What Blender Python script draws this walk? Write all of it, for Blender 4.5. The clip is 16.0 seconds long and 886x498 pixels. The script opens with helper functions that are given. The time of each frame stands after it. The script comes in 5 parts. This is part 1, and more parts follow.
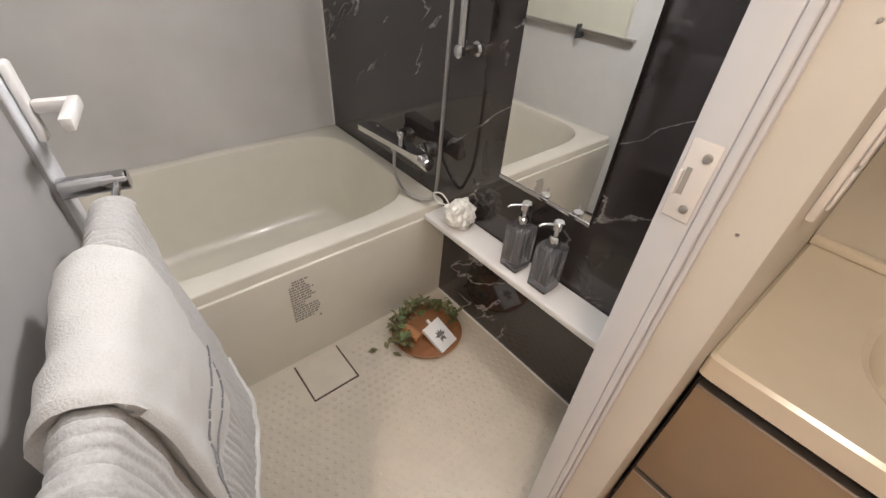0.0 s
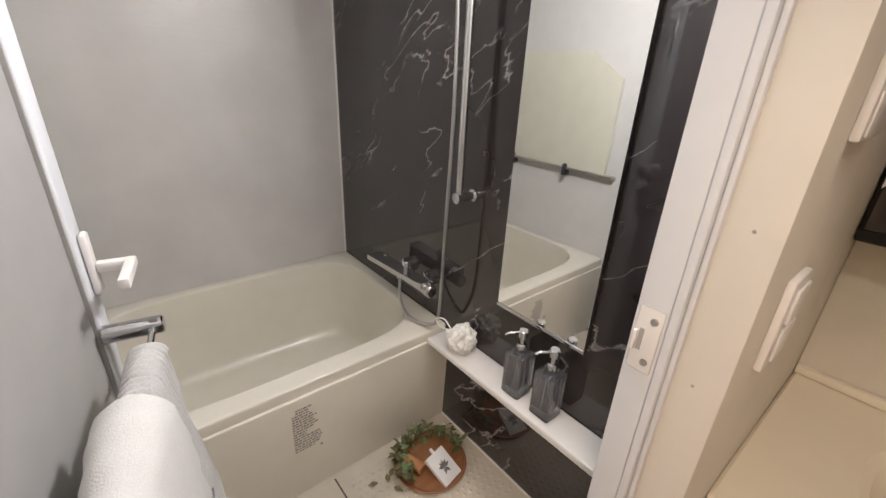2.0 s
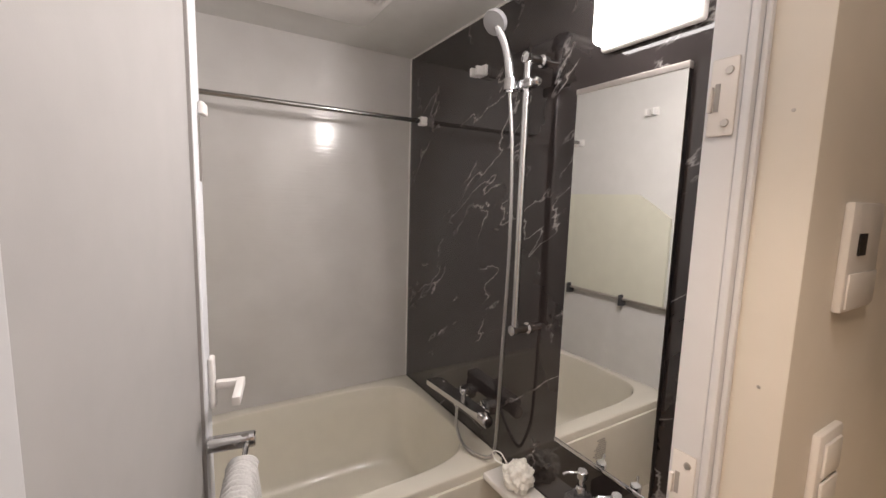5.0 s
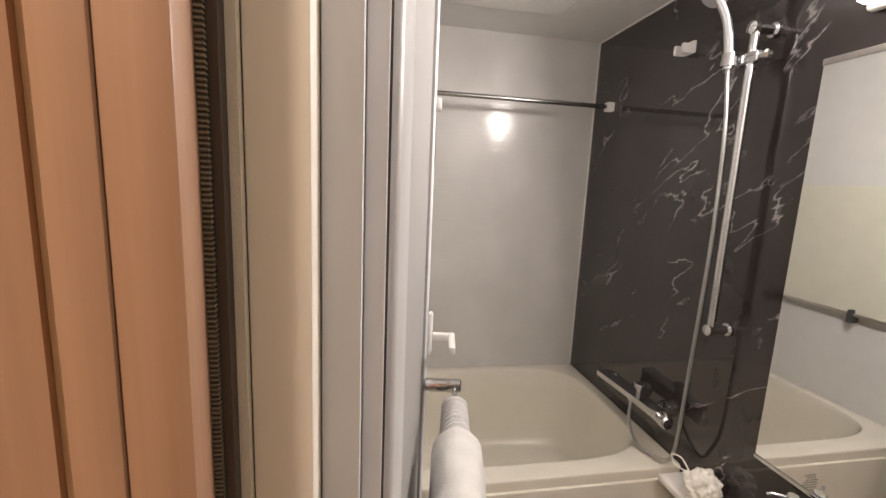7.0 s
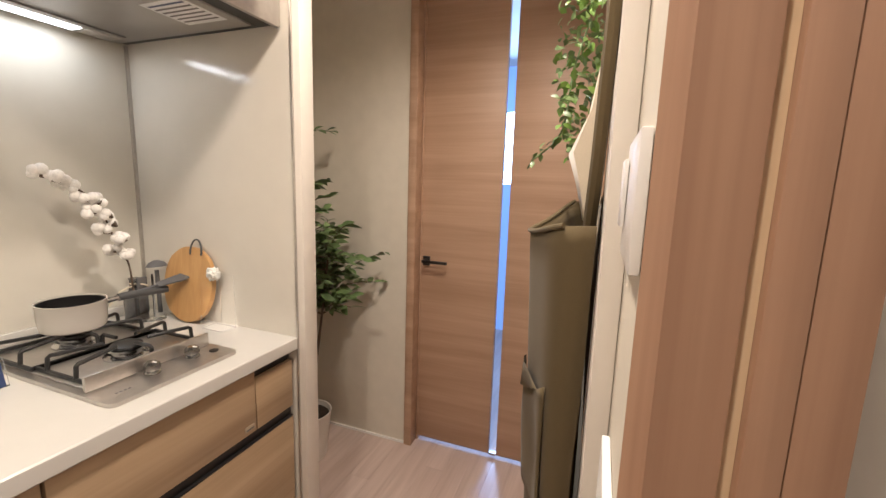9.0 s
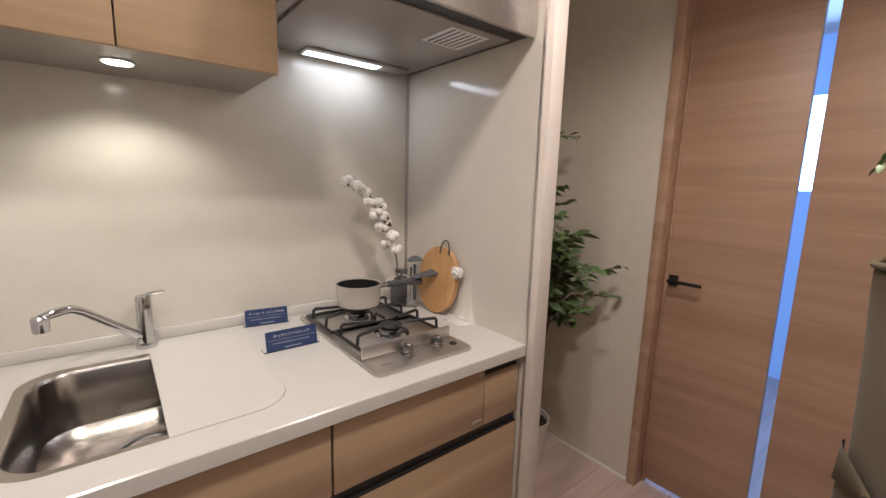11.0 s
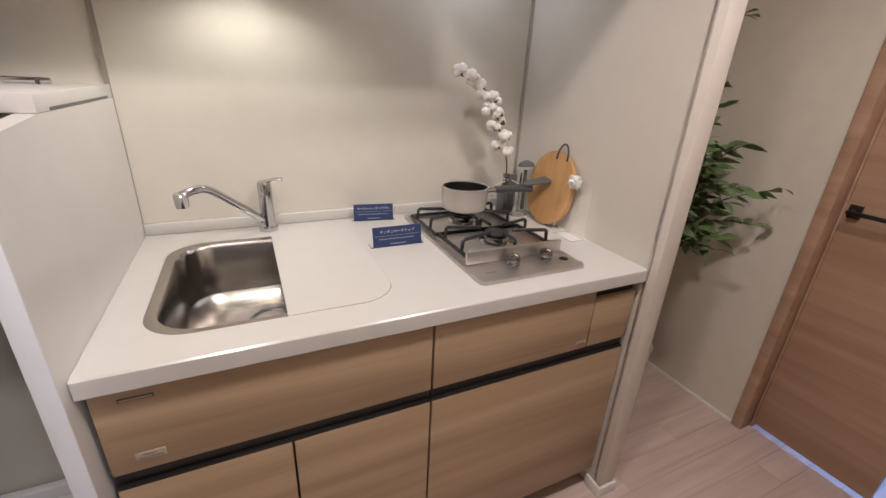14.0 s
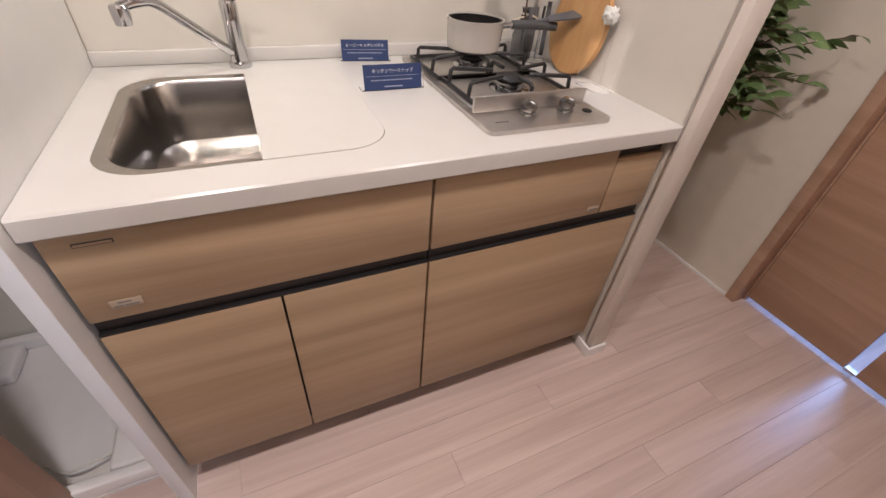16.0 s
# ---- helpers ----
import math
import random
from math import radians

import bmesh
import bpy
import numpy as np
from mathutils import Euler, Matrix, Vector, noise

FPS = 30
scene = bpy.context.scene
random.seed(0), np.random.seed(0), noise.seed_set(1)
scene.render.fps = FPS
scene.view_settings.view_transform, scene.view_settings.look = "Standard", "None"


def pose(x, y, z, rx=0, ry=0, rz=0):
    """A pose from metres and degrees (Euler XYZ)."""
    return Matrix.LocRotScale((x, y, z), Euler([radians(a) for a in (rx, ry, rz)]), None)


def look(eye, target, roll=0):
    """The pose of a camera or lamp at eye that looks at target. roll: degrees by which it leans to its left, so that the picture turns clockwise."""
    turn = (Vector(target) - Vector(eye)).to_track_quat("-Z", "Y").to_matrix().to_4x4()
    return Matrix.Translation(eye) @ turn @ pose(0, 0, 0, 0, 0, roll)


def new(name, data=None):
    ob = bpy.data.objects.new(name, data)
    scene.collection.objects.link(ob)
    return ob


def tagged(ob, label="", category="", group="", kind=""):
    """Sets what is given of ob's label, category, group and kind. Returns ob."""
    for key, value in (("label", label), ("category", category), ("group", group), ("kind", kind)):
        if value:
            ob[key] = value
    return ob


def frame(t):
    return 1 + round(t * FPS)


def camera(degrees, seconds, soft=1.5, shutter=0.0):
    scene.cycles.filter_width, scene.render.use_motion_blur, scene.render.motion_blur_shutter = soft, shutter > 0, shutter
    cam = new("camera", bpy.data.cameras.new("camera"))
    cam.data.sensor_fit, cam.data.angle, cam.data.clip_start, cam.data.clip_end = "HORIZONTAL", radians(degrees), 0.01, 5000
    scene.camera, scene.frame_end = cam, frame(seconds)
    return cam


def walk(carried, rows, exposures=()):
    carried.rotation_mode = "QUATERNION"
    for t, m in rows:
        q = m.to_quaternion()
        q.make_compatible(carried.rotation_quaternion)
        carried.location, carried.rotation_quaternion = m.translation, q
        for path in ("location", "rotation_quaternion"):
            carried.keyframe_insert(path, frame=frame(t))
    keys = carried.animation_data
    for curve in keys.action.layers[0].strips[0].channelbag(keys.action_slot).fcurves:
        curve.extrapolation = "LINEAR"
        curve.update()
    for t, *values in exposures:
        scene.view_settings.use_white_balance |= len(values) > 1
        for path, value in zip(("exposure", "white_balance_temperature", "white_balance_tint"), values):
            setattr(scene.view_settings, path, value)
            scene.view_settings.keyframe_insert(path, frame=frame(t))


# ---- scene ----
cam = camera(93.9, 16.0)
PATH = [
    (0, (0.366, 0.06, 1.24), (1.418, 1.227, 0.002), 4.3),
    (0.5, (0.37, 0.061, 1.243), (1.43, 1.25, 0.034), 4.0),
    (1, (0.371, 0.056, 1.264), (1.463, 1.3, 0.142), 3.4),
    (1.5, (0.348, 0.04, 1.304), (1.494, 1.357, 0.327), 3.1),
    (2, (0.346, 0.021, 1.329), (1.528, 1.429, 0.541), 2.7),
    (2.5, (0.327, 0.003, 1.373), (1.539, 1.477, 0.776), 2.4),
    (3, (0.317, -0.012, 1.393), (1.538, 1.516, 0.978), 1.6),
    (5.5, (0.253, -0.081, 1.401), (1.174, 1.678, 1.163), 2.0),
    (6, (0.225, -0.077, 1.388), (0.999, 1.748, 1.125), 2.5),
    (6.5, (0.189, -0.088, 1.383), (0.772, 1.802, 1.091), 2.6),
    (7, (0.138, -0.109, 1.38), (0.494, 1.834, 1.068), 2.5),
    (7.5, (0.076, -0.142, 1.382), (0.171, 1.83, 1.06), 2.4),
    (8, (0.021, -0.166, 1.363), (-0.151, 1.802, 1.053), 2.4),
    (8.5, (-0.028, -0.174, 1.363), (-0.459, 1.754, 1.051), 2.2),
    (9, (-0.061, -0.179, 1.36), (-0.755, 1.671, 1.053), 1.8),
    (9.5, (-0.076, -0.175, 1.364), (-1.020, 1.559, 1.048), 2.1),
    (10, (-0.085, -0.161, 1.371), (-1.269, 1.418, 1.046), 2.1),
    (12.5, (-0.168, -0.166, 1.368), (-1.922, 0.716, 0.984), 1.7),
    (13, (-0.173, -0.163, 1.369), (-1.93, 0.674, 0.905), 1.8),
    (13.5, (-0.19, -0.156, 1.358), (-1.915, 0.662, 0.765), 2.3),
    (14, (-0.219, -0.148, 1.33), (-1.887, 0.658, 0.576), 2.9),
    (14.5, (-0.252, -0.132, 1.298), (-1.838, 0.65, 0.364), 3.8),
    (15, (-0.273, -0.121, 1.263), (-1.77, 0.633, 0.172), 4.5),
    (15.5, (-0.287, -0.114, 1.237), (-1.709, 0.61, 0.031), 5.0),
    (16, (-0.29, -0.11, 1.228), (-1.67, 0.597, -0.035), 5.4),
]
EXPO = [(0.0, -0.08, 6250, 10), (1.5, -0.10, 6250, 10), (3.0, -0.12, 6300, 11), (5.5, -0.34, 6700, 14), (6.5, -0.20, 6850, 14), (7.0, -0.18, 6800, 13), (7.5, 0.02, 6650, 10), (8.0, -0.03, 6050, 9), (9.0, -0.3, 5780, 7), (10.0, -0.62, 5600, 9), (12.5, -0.84, 5350, 11), (14.5, -0.68, 5380, 12), (16.0, -0.52, 5400, 14)]
walk(cam, [(t, look(eye, target, roll)) for t, eye, target, roll in PATH], EXPO)

# ---- world and lights ----
world = bpy.data.worlds.new("world")
scene.world = world
world.use_nodes = True
world.node_tree.nodes["Background"].inputs[0].default_value = (0.6, 0.7, 1.0, 1)
world.node_tree.nodes["Background"].inputs[1].default_value = 0.05


def lamp(name, kind, energy, colour, m, size=0.1, size_y=0.0, spot=0.0):
    data = bpy.data.lights.new(name, kind)
    data.energy, data.color = energy, colour
    if kind == "AREA":
        data.size = size
        data.shape = "DISK"
        if size_y:
            data.shape, data.size_y = "RECTANGLE", size_y
    else:
        data.shadow_soft_size = size
    if spot:
        data.spot_size, data.spot_blend = radians(spot), 0.6
    ob = new(name, data)
    ob.matrix_world = m
    return ob


WARM, WHITE, BLUE = (1.0, 0.80, 0.62), (1.0, 0.945, 0.905), (0.45, 0.62, 1.0)
lamp("hall_downlight", "SPOT", 112, WARM, pose(-0.36, 0.60, 2.385), 0.06, spot=155)
lamp("hall_downlight_rear", "SPOT", 105, WARM, pose(-0.45, -0.41, 2.385), 0.06, spot=155)
lamp("washroom_downlight", "AREA", 3.9, (1.0, 0.90, 0.80), pose(0.42, -0.12, 2.185), 0.14)
lamp("bath_lamp_light", "AREA", 21.0, WHITE, pose(1.150, 0.57, 1.868, 0, 77, 0), 0.15, 0.24)
lamp("sink_downlight", "SPOT", 16.5, (1.0, 0.85, 0.62), pose(-1.42, -0.125, 1.622), 0.03, spot=140)
lamp("hood_light", "AREA", 1.0, WHITE, pose(-1.52, 0.53, 1.776), 0.05, 0.28)
lamp("far_room_daylight", "AREA", 45, BLUE, pose(-0.75, 3.4, 1.68, 90, 0, 180), 0.9, 0.6)


# ---- materials ----
def material(name, rough=0.5, metal=0.0):
    m = bpy.data.materials.new(name)
    m.use_nodes = True
    n = m.node_tree.nodes
    b = n["Principled BSDF"]
    b.inputs["Roughness"].default_value, b.inputs["Metallic"].default_value = rough, metal
    return m, n, m.node_tree.links, b


def coords(n, l, scale=(1, 1, 1), rot=(0, 0, 0)):
    g = n.new("ShaderNodeNewGeometry")
    mp = n.new("ShaderNodeMapping")
    mp.inputs["Scale"].default_value = scale
    mp.inputs["Rotation"].default_value = rot
    l.new(g.outputs["Position"], mp.inputs["Vector"])
    return mp.outputs["Vector"]


def noise_tex(n, l, vec, scale, detail=4.0, distortion=0.0):
    t = n.new("ShaderNodeTexNoise")
    t.inputs["Scale"].default_value, t.inputs["Detail"].default_value = scale, detail
    t.inputs["Distortion"].default_value = distortion
    l.new(vec, t.inputs["Vector"])
    return t.outputs["Fac"]


def ramp(n, l, fac, stops):
    r = n.new("ShaderNodeValToRGB")
    e = r.color_ramp.elements
    while len(e) < len(stops):
        e.new(0.5)
    for el, (p, c) in zip(e, stops):
        el.position, el.color = p, (*c, 1) if len(c) == 3 else c
    l.new(fac, r.inputs["Fac"])
    return r.outputs["Color"]


def bump(n, l, b, height, strength=0.2, distance=0.002):
    k = n.new("ShaderNodeBump")
    k.inputs["Strength"].default_value, k.inputs["Distance"].default_value = strength, distance
    l.new(height, k.inputs["Height"])
    l.new(k.outputs["Normal"], b.inputs["Normal"])


def plain(name, colour, rough=0.5, metal=0.0, vary=0.06, scale=14.0, grain=0.0, grain_scale=400.0, coat=0.0):
    """A painted, moulded or metal surface with faint mottling and, if asked, a fine relief."""
    m, n, l, b = material(name, rough, metal)
    v = coords(n, l)
    f = noise_tex(n, l, v, scale)
    lo, hi = [c * (1 - vary) for c in colour], [min(1, c * (1 + vary)) for c in colour]
    l.new(ramp(n, l, f, [(0.3, lo), (0.7, hi)]), b.inputs["Base Color"])
    b.inputs["Coat Weight"].default_value = coat
    if grain:
        bump(n, l, b, noise_tex(n, l, v, grain_scale, 2), grain, 0.001)
    return m


def wood(name, dark, light, axis, rough=0.4, scale=5.0, fine=60.0, random_piece=False):
    """Veneer: streaks stretched along one axis, a broad band and a fine grain."""
    m, n, l, b = material(name, rough)
    k = [scale * 3, scale * 3, scale * 3]
    k[axis] = scale * 0.16
    v = coords(n, l, k)
    if random_piece:
        info = n.new("ShaderNodeObjectInfo")
        add = n.new("ShaderNodeVectorMath")
        mul = n.new("ShaderNodeMath")
        mul.operation = "MULTIPLY"
        mul.inputs[1].default_value = 40.0
        l.new(info.outputs["Random"], mul.inputs[0])
        l.new(v, add.inputs[0])
        l.new(mul.outputs[0], add.inputs[1])
        v = add.outputs[0]
    broad = noise_tex(n, l, v, 1.0, 6, 0.6)
    k2 = [fine, fine, fine]
    k2[axis] = fine * 0.02
    v2 = coords(n, l, k2)
    thin = noise_tex(n, l, v2, 3.0, 3)
    mix = n.new("ShaderNodeMath")
    mix.operation = "MULTIPLY_ADD"
    mix.inputs[1].default_value = 0.22
    l.new(thin, mix.inputs[0])
    sc = n.new("ShaderNodeMath")
    sc.operation = "MULTIPLY"
    sc.inputs[1].default_value = 0.78
    l.new(broad, sc.inputs[0])
    l.new(sc.outputs[0], mix.inputs[2])
    l.new(ramp(n, l, mix.outputs[0], [(0.34, dark), (0.66, light)]), b.inputs["Base Color"])
    bump(n, l, b, thin, 0.12, 0.0006)
    return m


def marble_dark():
    m, n, l, b = material("dark_marble_laminate", 0.05)
    b.inputs["Coat Weight"].default_value = 0.5
    b.inputs["Coat Roughness"].default_value = 0.03
    v = coords(n, l, (1, 1, 1), (radians(40), 0, 0))
    base = ramp(n, l, noise_tex(n, l, v, 2.2, 6, 0.8), [(0.3, (0.024, 0.019, 0.0188)), (0.7, (0.039, 0.0315, 0.031))])
    w = n.new("ShaderNodeMapping")
    w.inputs["Scale"].default_value = (1.0, 0.55, 1.5)
    l.new(v, w.inputs["Vector"])
    t = noise_tex(n, l, w.outputs["Vector"], 3.6, 10, 0.25)
    sub = n.new("ShaderNodeMath")
    sub.operation = "SUBTRACT"
    sub.inputs[1].default_value = 0.5
    l.new(t, sub.inputs[0])
    ab = n.new("ShaderNodeMath")
    ab.operation = "ABSOLUTE"
    l.new(sub.outputs[0], ab.inputs[0])
    vein = ramp(n, l, ab.outputs[0], [(0.0, (1, 1, 1)), (0.0085, (0, 0, 0))])
    mask = ramp(n, l, noise_tex(n, l, v, 4.5, 4, 0.6), [(0.47, (0, 0, 0)), (0.60, (1, 1, 1))])
    mul = n.new("ShaderNodeMix")
    mul.data_type, mul.blend_type = "RGBA", "MULTIPLY"
    mul.inputs[0].default_value = 1.0
    l.new(vein, mul.inputs[6])
    l.new(mask, mul.inputs[7])
    mixc = n.new("ShaderNodeMix")
    mixc.data_type = "RGBA"
    l.new(mul.outputs[2], mixc.inputs[0])
    l.new(base, mixc.inputs[6])
    mixc.inputs[7].default_value = (0.34, 0.32, 0.31, 1)
    l.new(mixc.outputs[2], b.inputs["Base Color"])
    return m


def glass(name, colour, rough=0.02, ior=1.45):
    m, n, l, b = material(name, rough)
    b.inputs["Base Color"].default_value = (*colour, 1)
    b.inputs["Transmission Weight"].default_value = 1.0
    b.inputs["IOR"].default_value = ior
    return m


def hazy(name, colour, rough, ior, clear):
    m = glass(name, colour, rough, ior)
    m.node_tree.nodes["Principled BSDF"].inputs["Transmission Weight"].default_value = clear
    return m


def glow(name, colour, strength):
    m, n, l, b = material(name, 0.5)
    b.inputs["Base Color"].default_value = (*colour, 1)
    b.inputs["Emission Color"].default_value = (*colour, 1)
    b.inputs["Emission Strength"].default_value = strength
    return m


def cloth(name, colour, scale=260.0, ribs=0.0, relief=0.002, shade=0.82, sheen=0.3):
    """Looped terry or woven cloth; ribs gives wavy stripes across y."""
    m, n, l, b = material(name, 0.95)
    v = coords(n, l)
    fine = noise_tex(n, l, v, scale, 3)
    lo = [c * shade for c in colour]
    l.new(ramp(n, l, fine, [(0.3, lo), (0.7, colour)]), b.inputs["Base Color"])
    b.inputs["Sheen Weight"].default_value = sheen
    h = fine
    if ribs:
        w = n.new("ShaderNodeTexWave")
        w.bands_direction = "Y"
        w.inputs["Scale"].default_value = ribs
        w.inputs["Distortion"].default_value = 3.0
        w.inputs["Detail"].default_value = 2.0
        l.new(v, w.inputs["Vector"])
        a = n.new("ShaderNodeMath")
        a.operation = "ADD"
        l.new(w.outputs["Fac"], a.inputs[0])
        l.new(fine, a.inputs[1])
        h = a.outputs[0]
    bump(n, l, b, h, 0.6, relief)
    return m


def bath_panel():
    """Glossy film panel: soft mottling and a fine relief that runs across, so lamp gleams stretch upright."""
    m, n, l, b = material("grey_bath_panel", 0.15)
    l.new(ramp(n, l, noise_tex(n, l, coords(n, l), 3.0), [(0.3, (0.61, 0.59, 0.575)), (0.7, (0.71, 0.69, 0.675))]), b.inputs["Base Color"])
    bump(n, l, b, noise_tex(n, l, coords(n, l, (3, 3, 30)), 3.0, 2), 0.32, 0.002)
    return m


M_BATHWALL = bath_panel()
M_BATHWHITE = plain("white_bath_panel", (0.72, 0.71, 0.69), 0.25, vary=0.02)
M_MARBLE = marble_dark()
M_TUB = plain("ivory_tub_acrylic", (0.80, 0.76, 0.665), 0.09, vary=0.015, coat=0.3)
M_BATHFLOOR = plain("beige_bath_floor", (0.60, 0.54, 0.45), 0.32, vary=0.04, grain=0.05)
M_POLE = plain("dark_steel_pole", (0.34, 0.33, 0.32), 0.2, 1.0, vary=0.04)
M_SPRAY = plain("grey_spray_plastic", (0.30, 0.30, 0.31), 0.35, vary=0.04)
M_SINKSTEEL = plain("satin_sink_steel", (0.46, 0.43, 0.40), 0.24, 1.0, vary=0.05, scale=60, grain=0.05)
M_HOSE = plain("satin_metal_hose", (0.46, 0.45, 0.44), 0.3, 1.0, vary=0.04)
M_WHITE = plain("white_plastic", (0.80, 0.78, 0.76), 0.3, vary=0.02)
M_FRAME = plain("white_aluminium_frame", (0.70, 0.715, 0.745), 0.35, vary=0.02)
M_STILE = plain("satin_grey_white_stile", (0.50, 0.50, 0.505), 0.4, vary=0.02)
M_LEAF = plain("frosted_grey_door_panel", (0.375, 0.365, 0.358), 0.45, vary=0.03, grain=0.08)
M_PAPER = plain("cream_wallpaper", (0.66, 0.61, 0.52), 0.75, vary=0.03, grain=0.35, grain_scale=500)
M_JAMBPAPER = plain("cream_painted_jamb", (0.73, 0.69, 0.62), 0.55, vary=0.02)
M_POST = plain("pale_cream_wall_end", (0.70, 0.65, 0.585), 0.5, vary=0.025, grain=0.1)
M_CEIL = plain("white_ceiling_paper", (0.76, 0.73, 0.68), 0.8, vary=0.02, grain=0.2)
M_CHROME = plain("chrome", (0.60, 0.60, 0.61), 0.10, 1.0, vary=0.02)
M_STEEL = plain("brushed_steel", (0.54, 0.51, 0.48), 0.32, 0.9, vary=0.05, scale=60, grain=0.08)
M_MIRROR = plain("mirror_silver", (0.92, 0.92, 0.91), 0.01, 1.0, vary=0.0)
M_BLACK = plain("black_plastic", (0.012, 0.011, 0.011), 0.35, vary=0.1)
M_IRON = plain("black_enamel_iron", (0.018, 0.017, 0.017), 0.38, vary=0.2, grain=0.15)
M_KITPANEL = plain("cream_enamel_panel", (0.63, 0.60, 0.53), 0.17, vary=0.02)
M_KITSIDE = plain("glossy_white_side_panel", (0.66, 0.62, 0.55), 0.14, vary=0.015)
M_COUNTER = plain("white_artificial_marble", (0.585, 0.565, 0.53), 0.22, vary=0.015)
M_ENDPANEL = plain("white_laminate_board", (0.66, 0.64, 0.61), 0.3, vary=0.02)
M_OAK = wood("light_oak_veneer", (0.31, 0.21, 0.12), (0.445, 0.32, 0.20), 1, 0.38, 4.0, 45.0)
M_DOORWOOD = wood("pale_ash_door_veneer", (0.36, 0.225, 0.145), (0.48, 0.32, 0.22), 0, 0.45)
M_JAMB = wood("reddish_wood_jamb", (0.27, 0.145, 0.09), (0.40, 0.24, 0.155), 2, 0.45, 6.0)
M_JAMBLIGHT = wood("pale_wood_strip", (0.55, 0.40, 0.24), (0.68, 0.52, 0.34), 2, 0.45, 6.0)
M_PLANK = wood("whitewashed_floor_plank", (0.50, 0.385, 0.335), (0.66, 0.535, 0.48), 1, 0.33, 7.0, 50.0, True)
M_GROOVE = plain("dark_joint", (0.10, 0.07, 0.06), 0.8)
M_BRUSHBASE = plain("dark_brown_carrier", (0.055, 0.038, 0.028), 0.6)


def brush_pile():
    """Tufted pile: dark gaps between rows of olive tufts, 2.4 mm apart."""
    m, n, l, b = material("ribbed_pile_brush", 0.9)
    w = n.new("ShaderNodeTexWave")
    w.bands_direction = "Z"
    w.inputs["Scale"].default_value = 131.0
    w.inputs["Distortion"].default_value = 1.2
    l.new(coords(n, l), w.inputs["Vector"])
    l.new(ramp(n, l, w.outputs["Fac"], [(0.2, (0.05, 0.038, 0.024)), (0.8, (0.17, 0.135, 0.085))]), b.inputs["Base Color"])
    bump(n, l, b, w.outputs["Fac"], 0.8, 0.002)
    return m


M_BRUSH = brush_pile()
M_TOWELW = cloth("white_terry", (0.66, 0.65, 0.63), 420, 0.0, 0.002, 0.90, 0.12)
M_TOWELG = cloth("grey_ribbed_terry", (0.52, 0.51, 0.50), 260, 22.0)
M_TOWELD = cloth("smooth_grey_cloth", (0.42, 0.43, 0.43), 500)
M_STITCH = cloth("grey_stitch", (0.22, 0.22, 0.23), 500)
M_APRON = cloth("olive_cotton_apron", (0.112, 0.081, 0.036), 900, 0.0, 0.0004, 0.85, 0.08)
M_LINEN = cloth("cream_linen", (0.66, 0.58, 0.45), 700, 0.0, 0.0005)
M_SMOKE = hazy("smoked_clear_plastic", (0.80, 0.80, 0.83), 0.03, 1.4, 0.94)
M_VASE = hazy("smoky_vase_glass", (0.45, 0.45, 0.46), 0.04, 1.35, 0.92)
M_LIQUID = plain("grey_soap_residue", (0.22, 0.22, 0.24), 0.3)
M_ACRYL = glass("clear_acrylic", (1.0, 1.0, 1.0), 0.01, 1.14)
M_NAVY = plain("navy_card", (0.025, 0.045, 0.13), 0.4, vary=0.05)
M_INK = plain("white_print", (0.75, 0.75, 0.75), 0.6)
M_DIMINK = plain("dim_white_print", (0.34, 0.37, 0.46), 0.6)
M_GREYINK = plain("grey_print", (0.16, 0.15, 0.15), 0.6)
M_CARETYPE = plain("soft_grey_print", (0.30, 0.285, 0.26), 0.5)
M_PRINTPAPER = plain("faint_label_film", (0.70, 0.68, 0.62), 0.3)
M_BADGE = plain("silver_sticker", (0.40, 0.32, 0.23), 0.4)
M_JOINT = plain("taupe_joint_strip", (0.30, 0.265, 0.225), 0.4)
M_GREYTOOL = plain("grey_silicone", (0.10, 0.10, 0.104), 0.5)
M_KNOB = plain("smoky_chrome", (0.22, 0.21, 0.20), 0.14, 0.9)
M_BAMBOO = wood("bamboo_board", (0.46, 0.25, 0.09), (0.60, 0.36, 0.15), 2, 0.4, 10.0)
M_TRAY = wood("brown_wooden_tray", (0.22, 0.09, 0.035), (0.36, 0.17, 0.075), 0, 0.45, 12.0)
M_BOWL = wood("orange_wood_piece", (0.36, 0.16, 0.06), (0.50, 0.25, 0.11), 1, 0.4, 10.0)
M_LEAFG = plain("green_leaf", (0.125, 0.19, 0.068), 0.42, vary=0.5, scale=9)
M_LEAFY = plain("fresh_green_leaf", (0.12, 0.21, 0.035), 0.42, vary=0.5, scale=12)
M_LEAFV = plain("variegated_leaf", (0.15, 0.14, 0.06), 0.45, vary=0.7, scale=70)
M_BARK = plain("grey_brown_bark", (0.11, 0.075, 0.05), 0.8, vary=0.3, scale=40, grain=0.5)
M_POT = plain("white_ceramic_pot", (0.72, 0.68, 0.62), 0.3, vary=0.03)
M_SOIL = plain("dark_soil", (0.03, 0.02, 0.014), 0.95, vary=0.4, scale=80, grain=1.0)
M_COTTON = cloth("cotton_boll", (0.86, 0.83, 0.79), 150)
M_NET = cloth("white_bath_puff", (0.86, 0.85, 0.80), 90)
M_PAN = plain("beige_enamel_pan", (0.52, 0.485, 0.44), 0.16, vary=0.02)
M_DARKGREY = plain("dark_grey_silicone", (0.06, 0.06, 0.062), 0.5)
M_RUBBERHOSE = plain("grey_hose", (0.10, 0.10, 0.10), 0.35)
